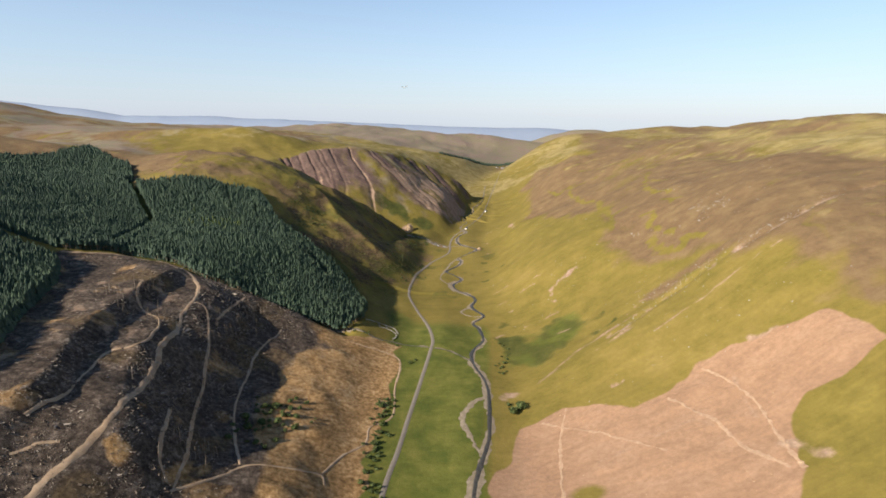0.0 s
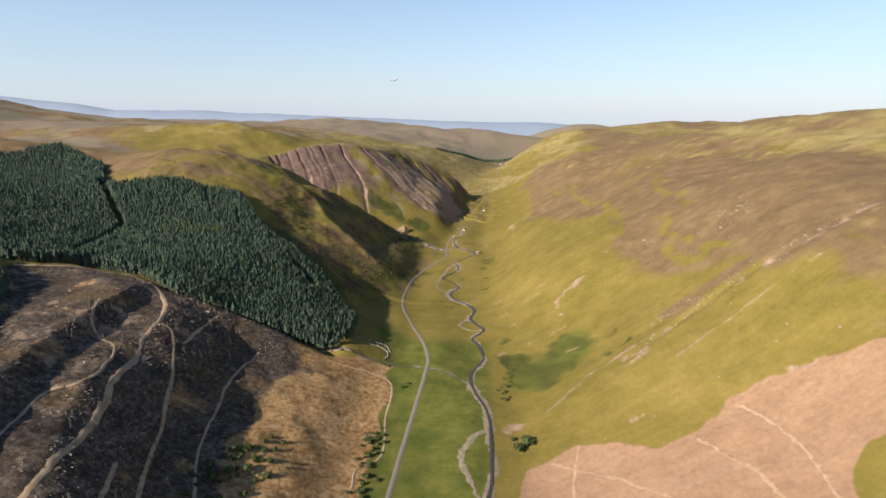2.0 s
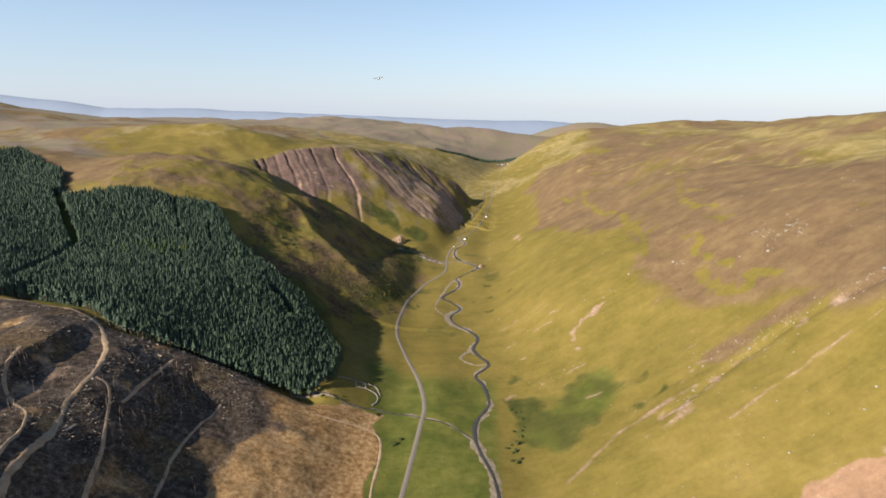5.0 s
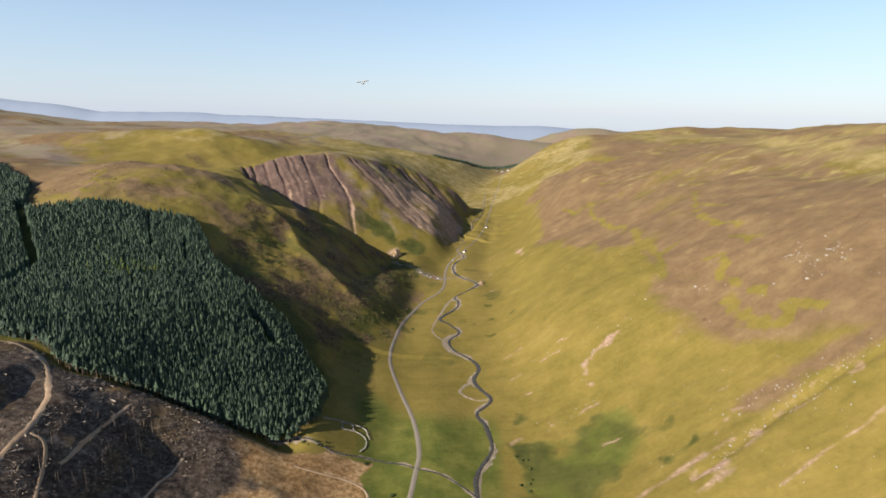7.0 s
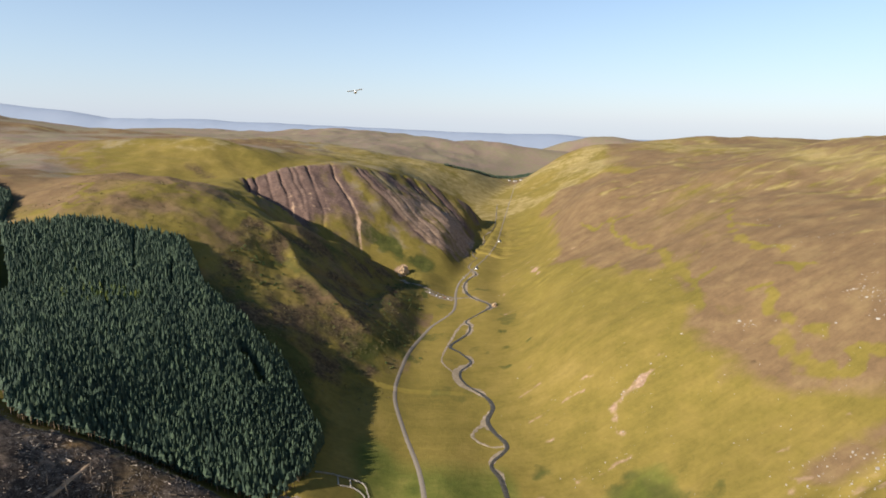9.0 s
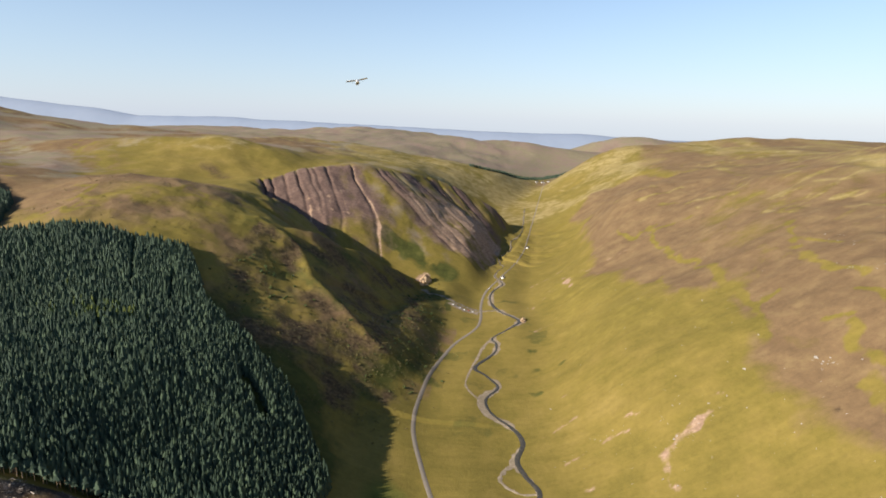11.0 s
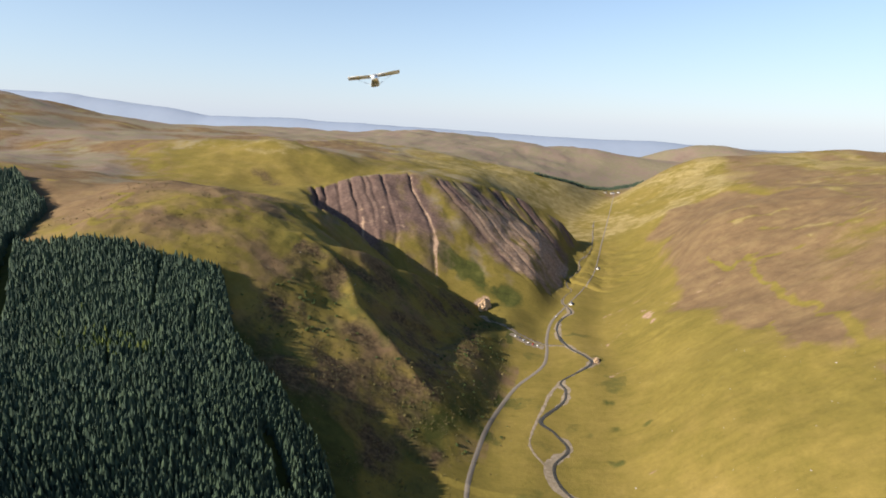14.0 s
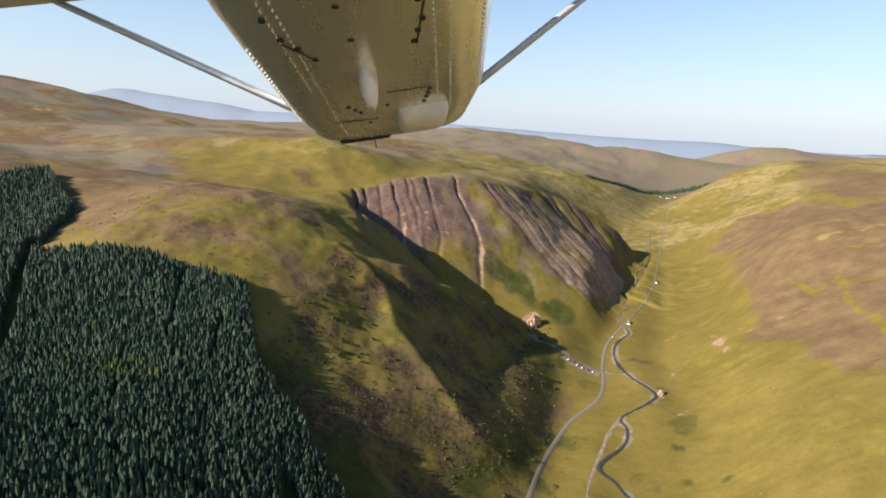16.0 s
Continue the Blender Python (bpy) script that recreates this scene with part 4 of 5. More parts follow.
def paint(name, colour, rough=0.4, metal=0.0, worn=0.12):
    m, tree, p = material(name, rough, metal)
    n = noise_tex(tree, place(tree), 6.0, 5)
    low, high = tuple(c * (1 - worn) for c in colour), tuple(min(1, c * (1 + worn)) for c in colour)
    tree.links.new(ramp(tree, n, ((0.35, low), (0.65, high))), p.inputs["Base Color"])
    p.inputs["Specular IOR Level"].default_value = 0.5
    return m


WHITEWASH = paint("whitewash", (0.78, 0.76, 0.71), 0.8)
SLATE = paint("slate", (0.10, 0.10, 0.115), 0.6, worn=0.3)
GLASS_DARK = paint("dark glazing", (0.02, 0.025, 0.03), 0.1)
RUBBER = paint("tyre rubber", (0.02, 0.02, 0.02), 0.8)
STEEL = paint("wheel steel", (0.45, 0.45, 0.46), 0.35, 0.8)
BARK = grainy("bark", (0.10, 0.07, 0.045), (0.19, 0.135, 0.085), (0.30, 0.22, 0.14), 0.5, 0.9, random=0.4)
LARCH = grainy("light green needles", (0.045, 0.065, 0.012), (0.075, 0.10, 0.02), (0.12, 0.14, 0.03), 0.1, 0.8, random=0.4)

# ---- woods: bare trunks along the front, light trees, the far shelter belt ----
FRONT = spline(WOOD_FRONT, 1.9)
r = np.random.default_rng(21)
fx, fy = FRONT[:, 0] + r.uniform(-2.2, 2.2, len(FRONT)), FRONT[:, 1] + r.uniform(-1.5, 4.5, len(FRONT))
pole = np.array([(math.cos(a) * w, math.sin(a) * w, z) for w, z in ((0.017, 0.0), (0.009, 0.75)) for a in (0, 1.26, 2.51, 3.77, 5.03)])
pole_faces = np.array([(k, (k + 1) % 5, 5 + (k + 1) % 5) for k in range(5)] + [(k, 5 + (k + 1) % 5, 5 + k) for k in range(5)])
plant("bare_spruce_trunks", fx, fy, r.uniform(13, 18, len(fx)), BARK, "bare brown spruce trunks along the cut wood edge", 22, [(pole, pole_faces)])
high_crown = [(np.column_stack([v[:, 0] * 0.8, v[:, 1] * 0.8, 0.46 + 0.54 * v[:, 2]]), f) for v, f in SPRUCE]
plant("edge_spruces", fx, fy, r.uniform(13, 18, len(fx)), NEEDLES, "high-crowned spruces along the cut wood edge", 23, high_crown)
lx, ly = r.normal(-372, 26, 60), r.normal(905, 9, 60)
plant("light_conifers", lx, ly, r.uniform(14, 18, 60), LARCH, "a few lighter green conifers within the dark plantation", 24, SPRUCE)
bx, by = spline(((-20, 2590), (84, 2660), (156, 2790), (247, 2950), (375, 3120), (466, 3250), (560, 3380)), 4).T
wide = np.repeat(np.interp(bx, (-20, 120, 260, 560), (5, 7, 22, 26)), 3)
bx, by = np.repeat(bx, 3) + r.uniform(-1, 1, 3 * len(bx)) * wide, np.repeat(by, 3) + r.uniform(-1, 1, 3 * len(by)) * wide
plant("shelter_belt", bx, by, r.uniform(8, 14, len(bx)), NEEDLES, "distant dark conifer shelter belt across the valley head", 25, SPRUCE)

# ---- loose stones, brash and scrub ----


def lump_template(seed, flat=0.7):
    r = np.random.default_rng(seed)
    bm = bmesh.new()
    bmesh.ops.create_icosphere(bm, subdivisions=1, radius=0.5)
    v = np.array([p.co[:] for p in bm.verts]) * r.uniform(0.65, 1.2, (len(bm.verts), 1)) * np.array([1, r.uniform(0.6, 1.0), flat])
    f = np.array([[q.index for q in face.verts] for face in bm.faces])
    bm.free()
    return v, f


LUMPS = [lump_template(s) for s in range(5)]


def along_line(points, spread, count, seed):
    r = np.random.default_rng(seed)
    c = spline(points, 2.0)
    k = r.integers(0, len(c), count)
    return c[k, 0] + r.normal(0, spread, count), c[k, 1] + r.normal(0, spread, count)


sx, sy, stone_size = [], [], []
for line, spread, count in ((((212, 630), (246, 643), (306, 653), (335, 640), (358, 628), (388, 628), (470, 663)), 6, 1000), (((195, 655), (240, 665), (320, 655)), 10, 160), (((380, 745), (430, 800)), 14, 40),
                            (((320, 770), (360, 750)), 22, 40), (((230, 540), (330, 560)), 40, 160), (((120, 960), (330, 560)), 60, 200),
                            (((172, 820), (195, 880)), 14, 70), (((-130, 1090), (-95, 1120)), 16, 150), (((300, 900), (350, 1150)), 60, 110), (((360, 560), (470, 760), (480, 1000)), 55, 260), (((150, 560), (260, 760), (200, 1000), (180, 1300)), 60, 480),
                            (((366, 819), (368, 797), (367, 780)), 4, 70), (((385, 795), (384, 781), (381, 766), (393, 777)), 5, 70), (((373, 825), (398, 806)), 4, 20), (((425, 1088), (414, 1029)), 5, 24), (((373, 969), (390, 946)), 4, 22),
                            (((292, 863), (304, 852)), 3, 16), (((413, 953), (413, 925)), 5, 16), (((352, 773), (358, 758)), 4, 14), (((258, 693), (264, 673)), 5, 16), (((269, 677), (281, 676)), 5, 16), (((286, 675), (280, 649)), 6, 22),
                            (((294, 637), (294, 622)), 6, 12), (((166, 838), (200, 860)), 8, 40), (((70, 863), (140, 900)), 9, 60), (((100, 770), (180, 780)), 7, 60), (((-260, 1160), (-200, 1110)), 18, 80)):
    px, py = along_line(line, spread, count, len(sx) + 91)
    sx.append(px)
    sy.append(py)
    stone_size.append(np.full(count, 1.5 if spread <= 6 and count <= 70 else 1.0))
sx, sy, stone_size = np.concatenate(sx), np.concatenate(sy), np.concatenate(stone_size)
plant("loose_boulders", sx, sy, stone_size * (np.random.default_rng(92).gamma(2.0, 0.34, len(sx)) + 0.35), STONE, "pale grey boulders strewn over the slope", 93, LUMPS)["category"] = "boulders"

# felled logs and brash
r = np.random.default_rng(33)
fxs, fys = r.uniform(-460, -65, 150000), r.uniform(290, 735, 150000)
keep = inside(fxs, fys, CLEARED) & (fbm(fxs, fys, 26, 3, 34) + 0.5 * (np.abs(value_noise((fxs + 0.45 * fys) / 11.0, fys / 70.0, 63)) < 0.2) > 0.05) & ~inside(fxs, fys, WOOD_NEAR)
keep &= (fxs < -165) | (r.uniform(0, 1, len(fxs)) < 0.45)
fxs, fys = fxs[keep], fys[keep]
log_v = np.array([(x, y, z) for x in (-0.5, 0.5) for y, z in ((0.065, 0.0), (-0.03, 0.07), (-0.04, -0.05))])
log_f = np.array([(0, 1, 4), (0, 4, 3), (1, 2, 5), (1, 5, 4), (2, 0, 3), (2, 3, 5), (0, 2, 1), (3, 4, 5)])
plant("felled_brash", fxs, fys, (r.gamma(2.0, 0.8, len(fxs)) + 0.5) * (1 - 0.45 * smooth(fxs, -190, -150)), DEADWOOD, "grey logs, stumps and branches left on the felled hillside", 35, [(log_v, log_f)])["category"] = "brash"
brx, bry = r.uniform(40, 350, 2600), r.uniform(300, 536, 2600)
keep = inside(brx, bry, BRASH) & (fbm(brx, bry, 30, 3, 36) > 0.1)
plant("cut_brash", brx[keep], bry[keep], r.gamma(2.0, 0.6, int(keep.sum())) + 0.5, SANDY, "short pale sticks left on the cleared pink-brown plot", 37, [(log_v, log_f)])["category"] = "brash"

# standing dead trunks
def dead_tree_mesh(seed):
    r = random.Random(seed)
    bm = bmesh.new()
    tube(bm, (0, 0, -0.5), (0.12, 0.05, 4.2), 0.24, 0.17, 7)
    tube(bm, (0.12, 0.05, 4.1), (0.2, 0.0, 8.0), 0.17, 0.06, 7)
    for k in range(6):
        z, a = r.uniform(2.5, 7.4), r.uniform(0, 6.28)
        n = r.uniform(0.4, 1.1)
        tube(bm, (0.13, 0.03, z), (0.13 + n * math.cos(a), 0.03 + n * math.sin(a), z + r.uniform(-0.1, 0.4)), 0.05, 0.02, 5)
    return bm


snags = [part("dead_tree", dead_tree_mesh(s), DEADWOOD) for s in range(3)]
r = random.Random(44)
placed = 0
CLUSTERS = ((-346, 558, 9), (-327, 607, 12), (-297, 545, 12), (-293, 454, 9), (-248, 429, 8), (-246, 596, 12), (-205, 478, 14), (-183, 390, 8), (-221, 612, 16), (-189, 385, 9), (-315, 553, 12), (-240, 669, 14), (-216, 536, 16), (-236, 638, 12), (-330, 590, 14))
while placed < 130:
    cx, cy, spread = CLUSTERS[r.randrange(len(CLUSTERS))]
    x, y = r.gauss(cx, spread), r.gauss(cy, spread)
    if not inside(np.array([x]), np.array([y]), CLEARED)[0]:
        continue
    m = pose(x, y, ground_at(x, y), r.uniform(-5, 5), r.uniform(-5, 5), r.uniform(0, 360)) @ Matrix.Scale(r.uniform(0.75, 1.45), 4)
    if placed < 3:
        ob = snags[placed]
        ob.matrix_world = m
        tagged(ob, "bleached dead tree trunk standing on the felled hillside", "dead tree", "standing dead trunks")
    else:
        ob = copy_thing(snags[placed % 3], Matrix())
        ob.matrix_world = m
    placed += 1

# bushes


def bush_mesh(seed, wide, tall):
    """A clump of short stems under many small leaves with an uneven outline."""
    r = np.random.default_rng(seed)
    bm = bmesh.new()
    lobes = [(r.uniform(-0.3, 0.3) * wide, r.uniform(-0.3, 0.3) * wide, tall * r.uniform(0.4, 0.72), r.uniform(0.25, 0.4) * wide) for k in range(7)]
    for cx, cy, cz, rad in lobes:
        tube(bm, (cx * 0.3, cy * 0.3, -0.3), (cx, cy, cz), 0.07, 0.02, 4)
        for k in range(46):
            d = Vector(r.normal(0, 1, 3)).normalized()
            p = Vector((cx, cy, cz)) + Vector((d.x * rad, d.y * rad, d.z * rad * 0.75)) * r.uniform(0.7, 1.1)
            s = 0.16 * wide * r.uniform(0.5, 1.0)
            a = Vector(r.normal(0, 1, 3)).normalized() * s
            c = d.cross(a).normalized() * s
            q = [bm.verts.new(p + w) for w in (a, c * 0.8, -a * 0.9, -c * 0.7)]
            bm.faces.new(q)
    return bm


bushes = [part("bush", bush_mesh(60 + s, w, h), LEAVES) for s, (w, h) in enumerate(((4.0, 2.8), (5.5, 3.4), (3.0, 2.0)))]
r = random.Random(71)
SPOTS = [(77, 545, 2.5), (83, 553, 2.2), (-34, 672, 1.2), (-40, 664, 1.1), (74, 562, 0.9), (70, 640, 0.8), (75, 655, 0.9), (80, 668, 0.8), (86, 690, 0.7)]
for line, spread, count, scale in ((((-57, 380), (-62, 500), (-62, 570)), 5, 90, 0.95), (((72, 615), (84, 720)), 6, 18, 0.7), (((-152, 500), (-165, 430)), 16, 55, 1.2), (((-270, 1075), (-235, 1060)), 14, 22, 0.9),
                                   (((-128, 722), (-60, 716)), 6, 14, 0.6)):
    px, py = along_line(line, spread, count, len(SPOTS))
    SPOTS += [(a, c, scale * r.uniform(0.55, 1.15)) for a, c in zip(px, py)]
for k, (x, y, size) in enumerate(SPOTS):
    ob = bushes[k] if k < 3 else copy_thing(bushes[k % 3], Matrix())
    ob.matrix_world = pose(x, y, ground_at(x, y), 0, 0, r.uniform(0, 360)) @ Matrix.Scale(size, 4)
    tagged(ob, "dark green scrub bush growing on rough grass", "bush", "scrub bushes")

# scrub over the spur, too thick to count
scrub_x, scrub_y = [], []
for line, spread, count in ((((-120, 985), (-85, 1060), (-70, 1150)), 24, 105), (((-100, 1090), (-85, 1200), (-92, 1290)), 13, 90), (((-60, 1180), (-75, 1290), (-85, 1380)), 14, 80), (((-250, 1120), (-170, 1070), (-120, 1020)), 22, 30), (((-268, 1010), (-240, 1040)), 18, 60)):
    px, py = along_line(line, spread, count, len(scrub_x) + 301)
    scrub_x.append(px)
    scrub_y.append(py)
scrub_x, scrub_y = np.concatenate(scrub_x), np.concatenate(scrub_y)
clumps = []
for ob in bushes:
    me = ob.data
    bv = np.array([v.co[:] for v in me.vertices]) / 3.0
    bf = np.array([(p.vertices[0], p.vertices[k], p.vertices[k + 1]) for p in me.polygons for k in range(1, len(p.vertices) - 1)])
    clumps.append((bv, bf))
plant("scrub", scrub_x, scrub_y, np.random.default_rng(302).gamma(3.0, 0.28, len(scrub_x)) + 0.5, LEAVES, "low dark green scrub over the rocky spur", 303, clumps)["category"] = "scrub"

# knee-high heather and bracken tussocks that roughen the slopes


def tussock_template(seed):
    r = np.random.default_rng(seed)
    v, f = [], []
    for k in range(10):
        p = r.normal(0, 0.3, 3) * np.array([1, 1, 0.25]) + np.array([0, 0, 0.22])
        a, c = r.normal(0, 1, 3), r.normal(0, 1, 3)
        a, c = a / np.linalg.norm(a) * r.uniform(0.14, 0.3), c / np.linalg.norm(c) * r.uniform(0.14, 0.3)
        n = len(v)
        v += [p + a, p + c, p - a, p - c]
        f += [(n, n + 1, n + 2), (n, n + 2, n + 3)]
    return np.array(v), np.array(f)


TUSSOCKS = [tussock_template(s) for s in range(6)]
HEATH_LEAF = grainy("heather and bracken", (0.085, 0.076, 0.028), (0.135, 0.112, 0.042), (0.190, 0.150, 0.060), 0.05, 0.9, random=0.6)
r = np.random.default_rng(401)
tx, ty = r.uniform(-330, -40, 16000), r.uniform(890, 1430, 16000)
keep = inside(tx, ty, SPUR) & (fbm(tx, ty, 30, 4, 402) > -0.15)
tx, ty = tx[keep], ty[keep]
lx0, ly0 = along_line(((-100, 900), (-66, 1000), (-58, 1100), (-48, 1200), (-56, 1320)), 20, 900, 403)
hx, hy = r.uniform(-560, -330, 1500), r.uniform(1040, 1300, 1500)
tx, ty = np.concatenate([tx, lx0, hx]), np.concatenate([ty, ly0, hy])
plant("heather_tussocks", tx, ty, r.gamma(3.0, 0.32, len(tx)) + 0.5, HEATH_LEAF, "rough olive-brown heather and bracken tussocks on the slopes", 404, TUSSOCKS)["category"] = "heather"

# dry-stone walls


def stone_wall(points, tall, label):
    r = np.random.default_rng(int(abs(points[0][0])) + 3)
    c = spline(points, 1.1)
    keep = np.ones(len(c), bool)
    cx, cy = c[keep, 0], c[keep, 1]
    vs, fs = [], []
    z = height(cx, cy)
    base = 0
    for k in range(len(cx)):
        for course in range(3):
            tv, tf = LUMPS[(k + course) % 5]
            s = np.array([1.4, 1.0, tall / 2.1]) * r.uniform(0.85, 1.15, 3)
            vs.append(tv * s + np.array([cx[k] + r.uniform(-0.15, 0.15), cy[k] + r.uniform(-0.15, 0.15), z[k] + tall * (course * 0.33 + 0.12)]))
            fs.append(tf + base)
            base += len(tv)
    ob = mesh_object("stone_wall", np.vstack(vs), np.vstack(fs), STONE)
    return tagged(ob, label, "wall", "sheepfold walls")


stone_wall(((-108, 756), (-92, 762), (-70, 765), (-62, 751)), 1.5, "long dry-stone sheepfold wall on green pasture")
stone_wall(((-86, 752), (-76, 755), (-66, 750), (-64, 738), (-68, 728)), 1.4, "bent dry-stone sheepfold wall beside the stream")
stone_wall(((-90, 760), (-88, 752)), 1.4, "short dry-stone cross wall of the sheepfold")
stone_wall(((-80, 763), (-78, 755)), 1.4, "short dry-stone cross wall of the sheepfold")

# landslip scars


def outcrop(x, y, length, tall, turn, label):
    r = np.random.default_rng(int(abs(x) + y))
    bm = bmesh.new()
    bmesh.ops.create_icosphere(bm, subdivisions=4, radius=1.0)
    for v in bm.verts:
        k = 1 + 0.35 * noise.noise(v.co * 2.1) + 0.16 * noise.noise(Vector((v.co.x * 9, v.co.y * 9, v.co.z * 3)) + Vector((x, 0, 0))) + 0.06 * noise.noise(v.co * 17)
        v.co = Vector((v.co.x * length * 0.5 * k, v.co.y * length * 0.22 * k, v.co.z * tall * k))
    ob = part("rock_outcrop", bm, SANDY)
    ob.matrix_world = pose(x, y, ground_at(x, y), 0, 0, turn)
    return tagged(ob, label, "rock outcrop")


outcrop(-86, 1404, 32, 16, 62, "bare pale rock face at the end of the grassy spur")
outcrop(82, 1250, 16, 4, 70, "bare orange-brown eroded bank above the river bend")

# buildings


def cottage(x, y, turn, size, label, chimneys=2):
    length, depth, wall, roof = size
    top = tagged(new("cottage"), label, "cottage", "valley buildings")
    top.matrix_world = pose(x, y, ground_at(x, y), 0, 0, turn)
    part("wall", box(bmesh.new(), (0, 0, wall / 2 - 0.5), (length, depth, wall + 1)), WHITEWASH, top)
    bm = bmesh.new()
    h, d = length / 2 + 0.3, depth / 2 + 0.35
    loft(bm, [[(e, -d, wall - 0.1), (e, d, wall - 0.1), (e, 0, wall + roof)] for e in (-h, h)])
    cover = part("roof", bm, SLATE, top, "grey slate roof")
    for k in range(chimneys):
        e = (-1 if k == 0 else 1) * (length / 2 - 0.6)
        part("chimney", box(bmesh.new(), (e, 0, wall + roof + 0.3), (0.8, 0.7, 1.4)), WHITEWASH, cover)
    for side in (-1, 1):
        for k in range(3):
            e = (k - 1) * length * 0.3
            if k == 1:
                part("door", box(bmesh.new(), (e, side * depth / 2, 1.0), (0.95, 0.08, 2.0)), SLATE, top)
            else:
                w = part("window", box(bmesh.new(), (e, side * depth / 2, 1.6), (1.1, 0.1, 1.2)), WHITEWASH, top)
                part("pane", box(bmesh.new(), (e, side * (depth / 2 + 0.03), 1.6), (0.95, 0.06, 1.05)), GLASS_DARK, w)
    return top


cottage(292, 2850, 20, (14, 7, 3.6, 2.8), "white farm cottage with a slate roof beside the road")
cottage(318, 2862, 110, (11, 6, 3.0, 2.4), "small white farm outbuilding with a slate roof", 0)
cottage(268, 2872, 35, (9, 6, 2.8, 2.2), "low white shed beside the farm cottage", 0)
cottage(62, 1500, 70, (8, 5, 2.6, 1.8), "small white roadside cottage in the valley bottom", 1)
cottage(132, 1745, 60, (8, 5, 2.6, 1.8), "small white cottage further up the valley road", 1)


def car(x, y, turn, colour, label):
    top = tagged(new("car"), label, "car", "parked cars")
    top.matrix_world = pose(x, y, ground_at(x, y) + 0.62, 0, 0, turn)
    coat = paint("car paint", colour, 0.25, 0.0, 0.04)
    lower = [(-2.1, 0.32), (2.1, 0.32), (2.15, 0.75), (1.2, 0.95), (-1.9, 1.0), (-2.15, 0.8)]
    body = part("body", loft(bmesh.new(), [[(px, s, pz) for px, pz in lower] for s in (-0.85, 0.85)]), coat, top)
    cab = [(-1.75, 0.98), (1.1, 0.94), (0.4, 1.45), (-1.3, 1.48)]
    part("cabin", loft(bmesh.new(), [[(px, s, pz) for px, pz in cab] for s in (-0.74, 0.74)]), coat, top)
    for s in (-0.75, 0.75):
        glass = [(-1.5, 1.04), (0.85, 1.02), (0.3, 1.38), (-1.2, 1.40)]
        part("window", loft(bmesh.new(), [[(px, s + o, pz) for px, pz in glass] for o in (-0.012, 0.012)]), GLASS_DARK, top)
    part("windscreen", box(bmesh.new(), (0.78, 0, 1.2), (0.05, 1.3, 0.55), Matrix.Rotation(radians(-52), 4, "Y")), GLASS_DARK, top)
    for px in (-1.3, 1.35):
        for s in (-0.8, 0.8):
            w = part("wheel", tube(bmesh.new(), (px, s - 0.1, 0.32), (px, s + 0.1, 0.32), 0.32, 0.32, 14), RUBBER, top)
            part("rim", tube(bmesh.new(), (px, s - 0.11, 0.32), (px, s + 0.11, 0.32), 0.19, 0.19, 10), STEEL, w)
    for s in (-0.6, 0.6):
        part("headlight", box(bmesh.new(), (2.12, s, 0.68), (0.06, 0.3, 0.14)), STEEL, top)
    return top


for x, y, turn, colour, label in ((-30, 1312, 70, (0.75, 0.75, 0.75), "white car parked on pale gravel"), (-24, 1309, 72, (0.05, 0.06, 0.09), "dark blue car parked on pale gravel"),
                                  (-18, 1307, 68, (0.6, 0.6, 0.62), "silver car parked on pale gravel"), (-11, 1304, 70, (0.75, 0.74, 0.72), "white car parked on pale gravel"),
                                  (-4, 1303, 75, (0.35, 0.03, 0.03), "red car parked on pale gravel"), (3, 1301, 70, (0.7, 0.7, 0.7), "white car parked on pale gravel"),
                                  (34, 1437, 65, (0.78, 0.78, 0.78), "white car on the valley road")):
    car(x, y, turn, colour, label)

# ---- the light aircraft, at the place that it reaches at the end ----


def skin_material():
    m, tree, p = material("aircraft skin", 0.24, 0.75)
    at = place(tree)
    long = tree.nodes.new("ShaderNodeMapping")
    long.inputs["Scale"].default_value = (9.0, 9.0, 1.1)
    tree.links.new(at, long.inputs["Vector"])
    streak, fine = noise_tex(tree, long.outputs[0], 1.6, 6), noise_tex(tree, at, 22.0, 4)
    grime = sums(tree, "ADD", sums(tree, "MULTIPLY", streak, 0.85), sums(tree, "MULTIPLY", fine, 0.15))
    tree.links.new(ramp(tree, grime, ((0.36, (0.78, 0.75, 0.68)), (0.5, (0.92, 0.90, 0.86)), (0.64, (0.96, 0.95, 0.93)))), p.inputs["Base Color"])
    tree.links.new(ramp(tree, grime, ((0.35, (0.32, 0.32, 0.32)), (0.65, (0.16, 0.16, 0.16)))), p.inputs["Roughness"])
    bump(tree, p, noise_tex(tree, at, 2.0, 2), 0.04, 0.02)
    return m


SKIN = skin_material()
CREAM = paint("white fairing paint", (0.74, 0.73, 0.70), 0.3)
STRUT_GREY = paint("strut paint", (0.50, 0.53, 0.58), 0.35, 0.3)
DARK = paint("dark gap", (0.025, 0.022, 0.02), 0.8)

plane = tagged(new("light_aircraft"), "high-wing light aircraft in flight with riveted metal belly and struts", "aircraft")
plane.matrix_world = flown(*PATH[-1][1:]) @ pose(0, 0, 0, 0, 0, 8)


def belly_at(depth):
    """Middle, underside and half-width of the fuselage so far ahead of its rear end."""
    k = (0.9, 1.7, 3.1, 3.75, 3.95, 4.08)
    return (np.interp(depth, k, (-0.15, -0.165, -0.195, -0.23, -0.235, -0.235)), np.interp(depth, k, (0.775, 0.78, 0.79, 0.805, 0.84, 0.93)),
            np.interp(depth, k, (0.385, 0.465, 0.54, 0.52, 0.475, 0.37)))


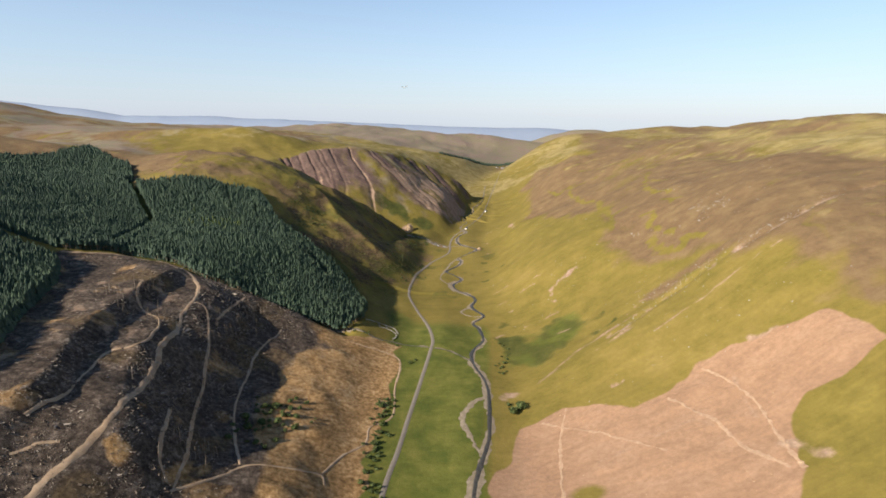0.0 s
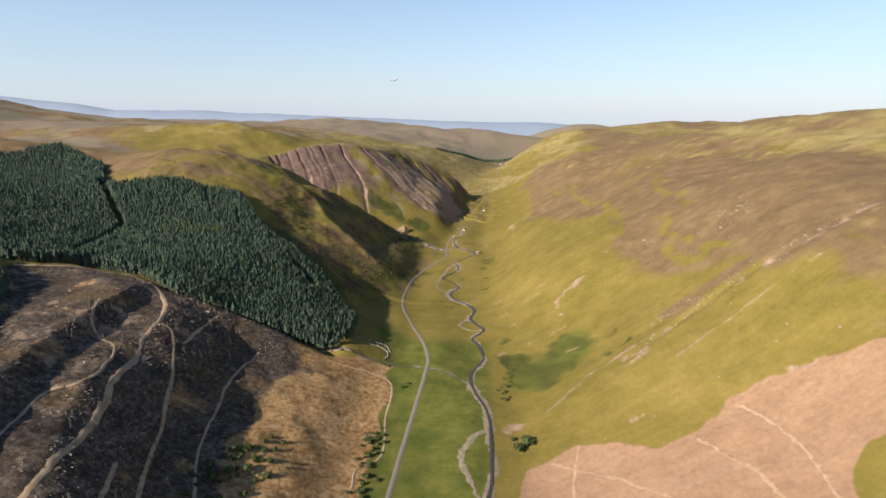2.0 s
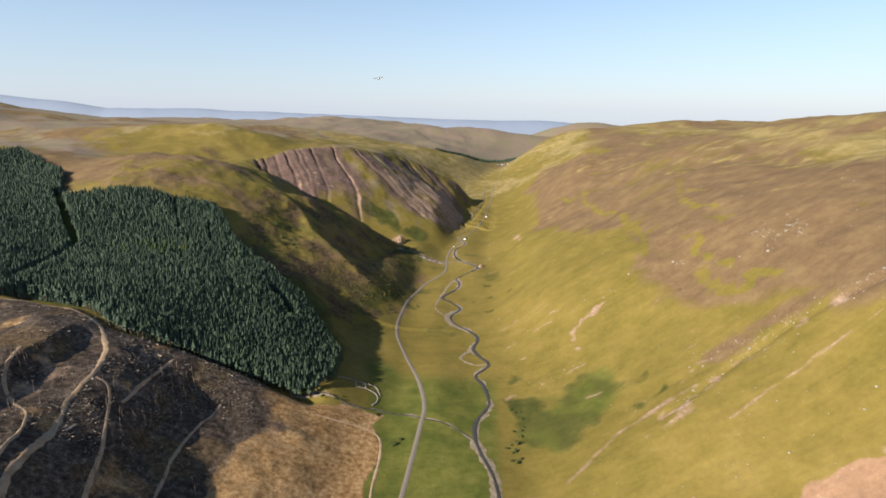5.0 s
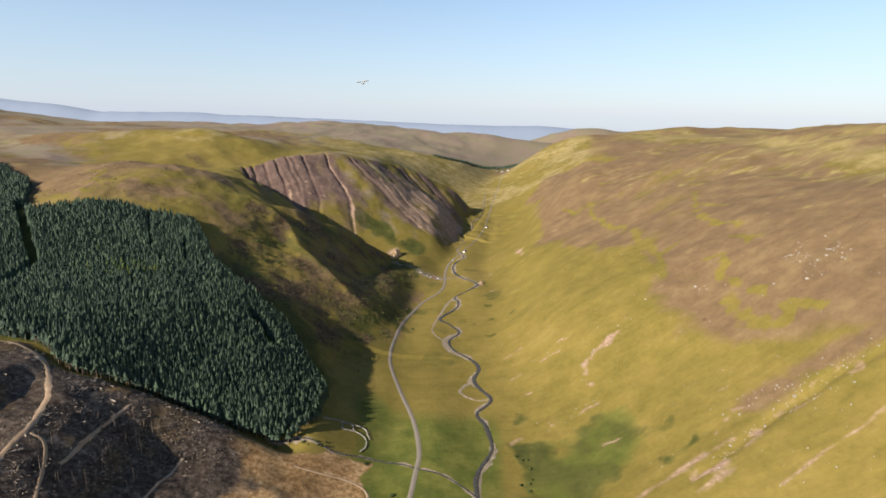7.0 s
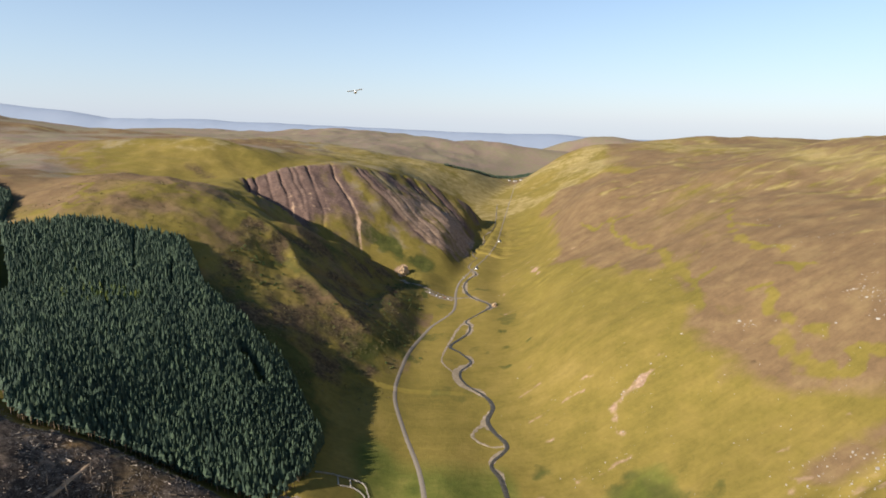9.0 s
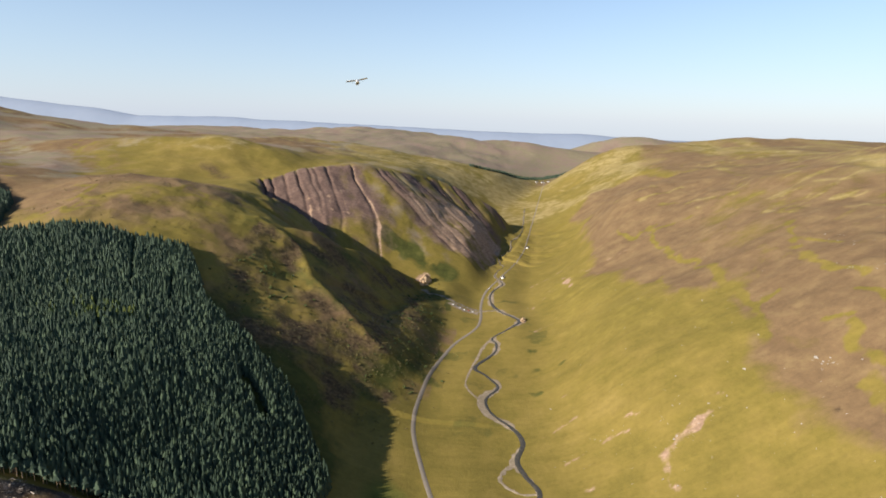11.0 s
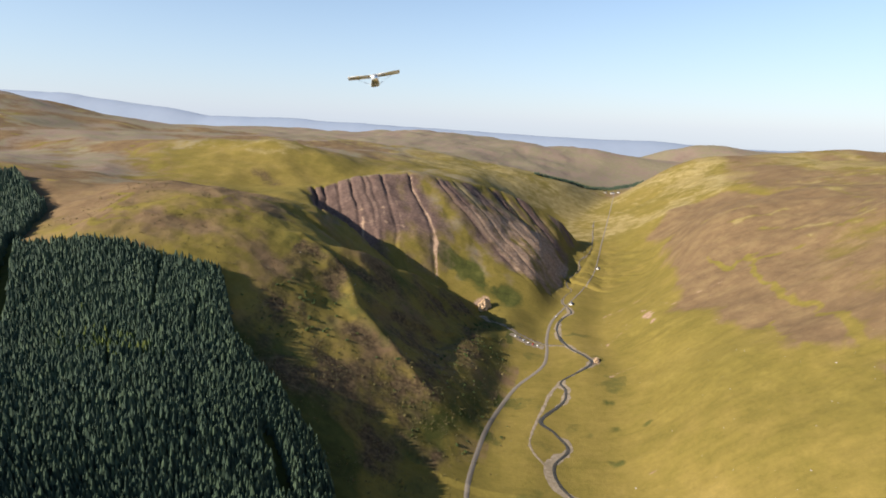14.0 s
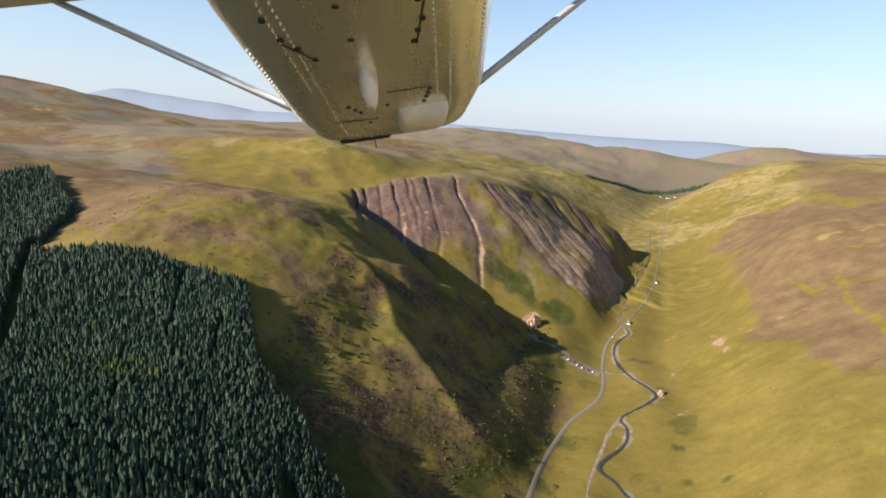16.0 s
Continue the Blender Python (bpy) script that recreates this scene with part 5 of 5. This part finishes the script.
def section(depth, top):
    mid, low, half = belly_at(depth)
    ring = []
    for k in range(9):
        a = radians(180 + 90 * k / 8)
        ring.append((mid - half + 0.2 + 0.2 * math.cos(a), low + 0.13 + 0.13 * math.sin(a), -depth))
    ring += [(mid + t * (half - 0.2), low - 0.006 * (1 - t * t), -depth) for t in (-0.6, -0.2, 0.2, 0.6)]
    for k in range(9):
        a = radians(270 + 90 * k / 8)
        ring.append((mid + half - 0.2 + 0.2 * math.cos(a), low + 0.13 + 0.13 * math.sin(a), -depth))
    ring += [(mid + half * 0.9, low + top * 0.7, -depth), (mid + half * 0.6, low + top, -depth), (mid - half * 0.6, low + top, -depth), (mid - half * 0.9, low + top * 0.7, -depth)]
    return ring


depths = [0.9, 1.2, 1.5, 1.8, 2.1, 2.4, 2.75, 3.1, 3.45, 3.75, 3.87, 3.95, 4.02, 4.08]
part("fuselage", loft(bmesh.new(), [section(d, float(np.interp(d, (0.9, 2.4, 4.08), (0.75, 1.1, 0.8)))) for d in depths]), SKIN, plane, shaded=True)
fuselage = plane.children[0]


def on_belly(x, depth, drop=0.0):
    mid, low, half = belly_at(depth)
    return (mid + x * half, low - drop - 0.006, -depth)


# rivets in rows, seams and dark fasteners
rivet_heads = {}


def rivet(place_at, mat, key):
    if key not in rivet_heads:
        bm = bmesh.new()
        bmesh.ops.create_icosphere(bm, subdivisions=1, radius=0.0062 if key == "white" else 0.0042)
        rivet_heads[key] = part("rivet", bm, mat, fuselage)
        rivet_heads[key].location = place_at
        return
    ob = new("rivet", rivet_heads[key].data)
    ob.parent = fuselage
    ob.location = place_at


for x, start, end in ((-0.52, 1.2, 3.6), (0.52, 1.2, 3.7), (-0.60, 1.2, 2.6), (0.64, 1.4, 3.4)):
    for d in np.arange(start, end, 0.05):
        rivet(on_belly(x, d, -0.002), SKIN, "skin")
for side in (-1, 1):
    for k in range(34):
        d = (2.1 if side < 0 else 1.3) + k * 0.045
        mid, low, half = belly_at(d)
        rivet((mid + side * (half - 0.045), low + 0.045, -d), CREAM, "white")
for x, d in ((-0.62, 1.75), (-0.58, 1.92), (-0.5, 2.02), (-0.42, 2.15), (-0.12, 1.72), (-0.1, 2.0), (0.42, 1.75), (0.44, 1.9), (0.4, 2.0), (0.36, 2.1), (-0.35, 2.9), (-0.3, 2.97), (-0.26, 3.04),
             (0.45, 2.75), (0.43, 2.82), (0.41, 2.89), (0.38, 2.97), (0.02, 2.95), (-0.2, 3.3)):
    tube_bm = tube(bmesh.new(), on_belly(x, d, -0.003), on_belly(x, d, 0.004), 0.013, 0.011, 10)
    part("fastener", tube_bm, DARK, fuselage)
for a, c in (((0.5, 1.62), (0.38, 2.12)), ((0.05, 2.72), (0.42, 2.72)), ((-0.55, 3.2), (-0.1, 3.22)), ((-0.6, 1.95), (-0.42, 2.15))):
    part("seam", tube(bmesh.new(), on_belly(*a), on_belly(*c), 0.003, 0.003, 5), DARK, fuselage)
part("cowl_gap", box(bmesh.new(), on_belly(-0.35, 3.80, 0.0), (0.34, 0.03, 0.06), None, 0.01), DARK, fuselage, "dark gap at the cowling edge")

# blade fairing, box fairing and rod aerial under the belly
bm = bmesh.new()
rings = []
for drop, chord, thick in ((-0.02, 0.30, 0.085), (0.05, 0.26, 0.075), (0.10, 0.20, 0.055), (0.13, 0.12, 0.03)):
    px, py, pz = on_belly(-0.08, 2.42, drop)
    rings.append([(px + thick / 2 * math.sin(a), py, pz - 0.05 + chord / 2 * math.cos(a)) for a in np.linspace(0, 6.283, 14, endpoint=False)])
part("blade_fairing", loft(bm, rings), CREAM, plane, "white streamlined blade fairing", True)
bm = bmesh.new()
rings = []
for d, full in ((3.06, 0.35), (3.10, 0.75), (3.16, 0.95), (3.28, 1.0), (3.40, 0.97), (3.45, 0.8), (3.48, 0.45)):
    px, py, pz = on_belly(0.36, d)
    ring = []
    for a in np.linspace(0, 6.283, 20, endpoint=False):
        c, q = math.cos(a), math.sin(a)
        ring.append((px + 0.145 * (0.8 + 0.2 * full) * math.copysign(abs(c) ** 0.5, c), py + 0.01 - 0.085 * full * math.copysign(abs(q) ** 0.6, q), pz))
    rings.append(ring)
part("box_fairing", loft(bm, rings), CREAM, plane, "pale rounded box fairing", True)
part("rod_aerial", tube(bmesh.new(), on_belly(-0.25, 3.86, -0.01), on_belly(-0.25, 3.9, 0.075), 0.004, 0.003, 6), DARK, plane)

# wing and struts
for side in (-1, 1):
    bm = bmesh.new()
    rings = []
    for out, rise in ((0.30, 1.98), (3.3, 2.10)):
        mid = -0.19 + side * out
        rings.append([(mid, rise + h, -dep) for dep, h in ((2.5, 0.03), (2.8, 0.0), (3.4, -0.03), (3.9, -0.01), (4.0, 0.05), (3.9, 0.13), (3.4, 0.18), (2.9, 0.12))])
    part("wing", loft(bm, rings), CREAM, plane, "pale underside of the high wing", True)
    mid, low, half = belly_at(3.15)
    foot, head = Vector((mid + side * (half - 0.02), low + 0.10, -3.15)), Vector((-0.19 + side * 2.16, 2.02, -3.85))
    d = (head - foot).normalized()
    across = d.cross(Vector((0, 1, 0))).normalized()
    other = d.cross(across)
    rings = [[p + across * 0.055 * math.cos(a) + other * 0.022 * math.sin(a) for a in np.linspace(0, 6.283, 14, endpoint=False)] for p in (foot, (foot + head) / 2, head)]
    part("wing_strut", loft(bmesh.new(), rings), STRUT_GREY, plane, "grey streamlined wing strut", True)
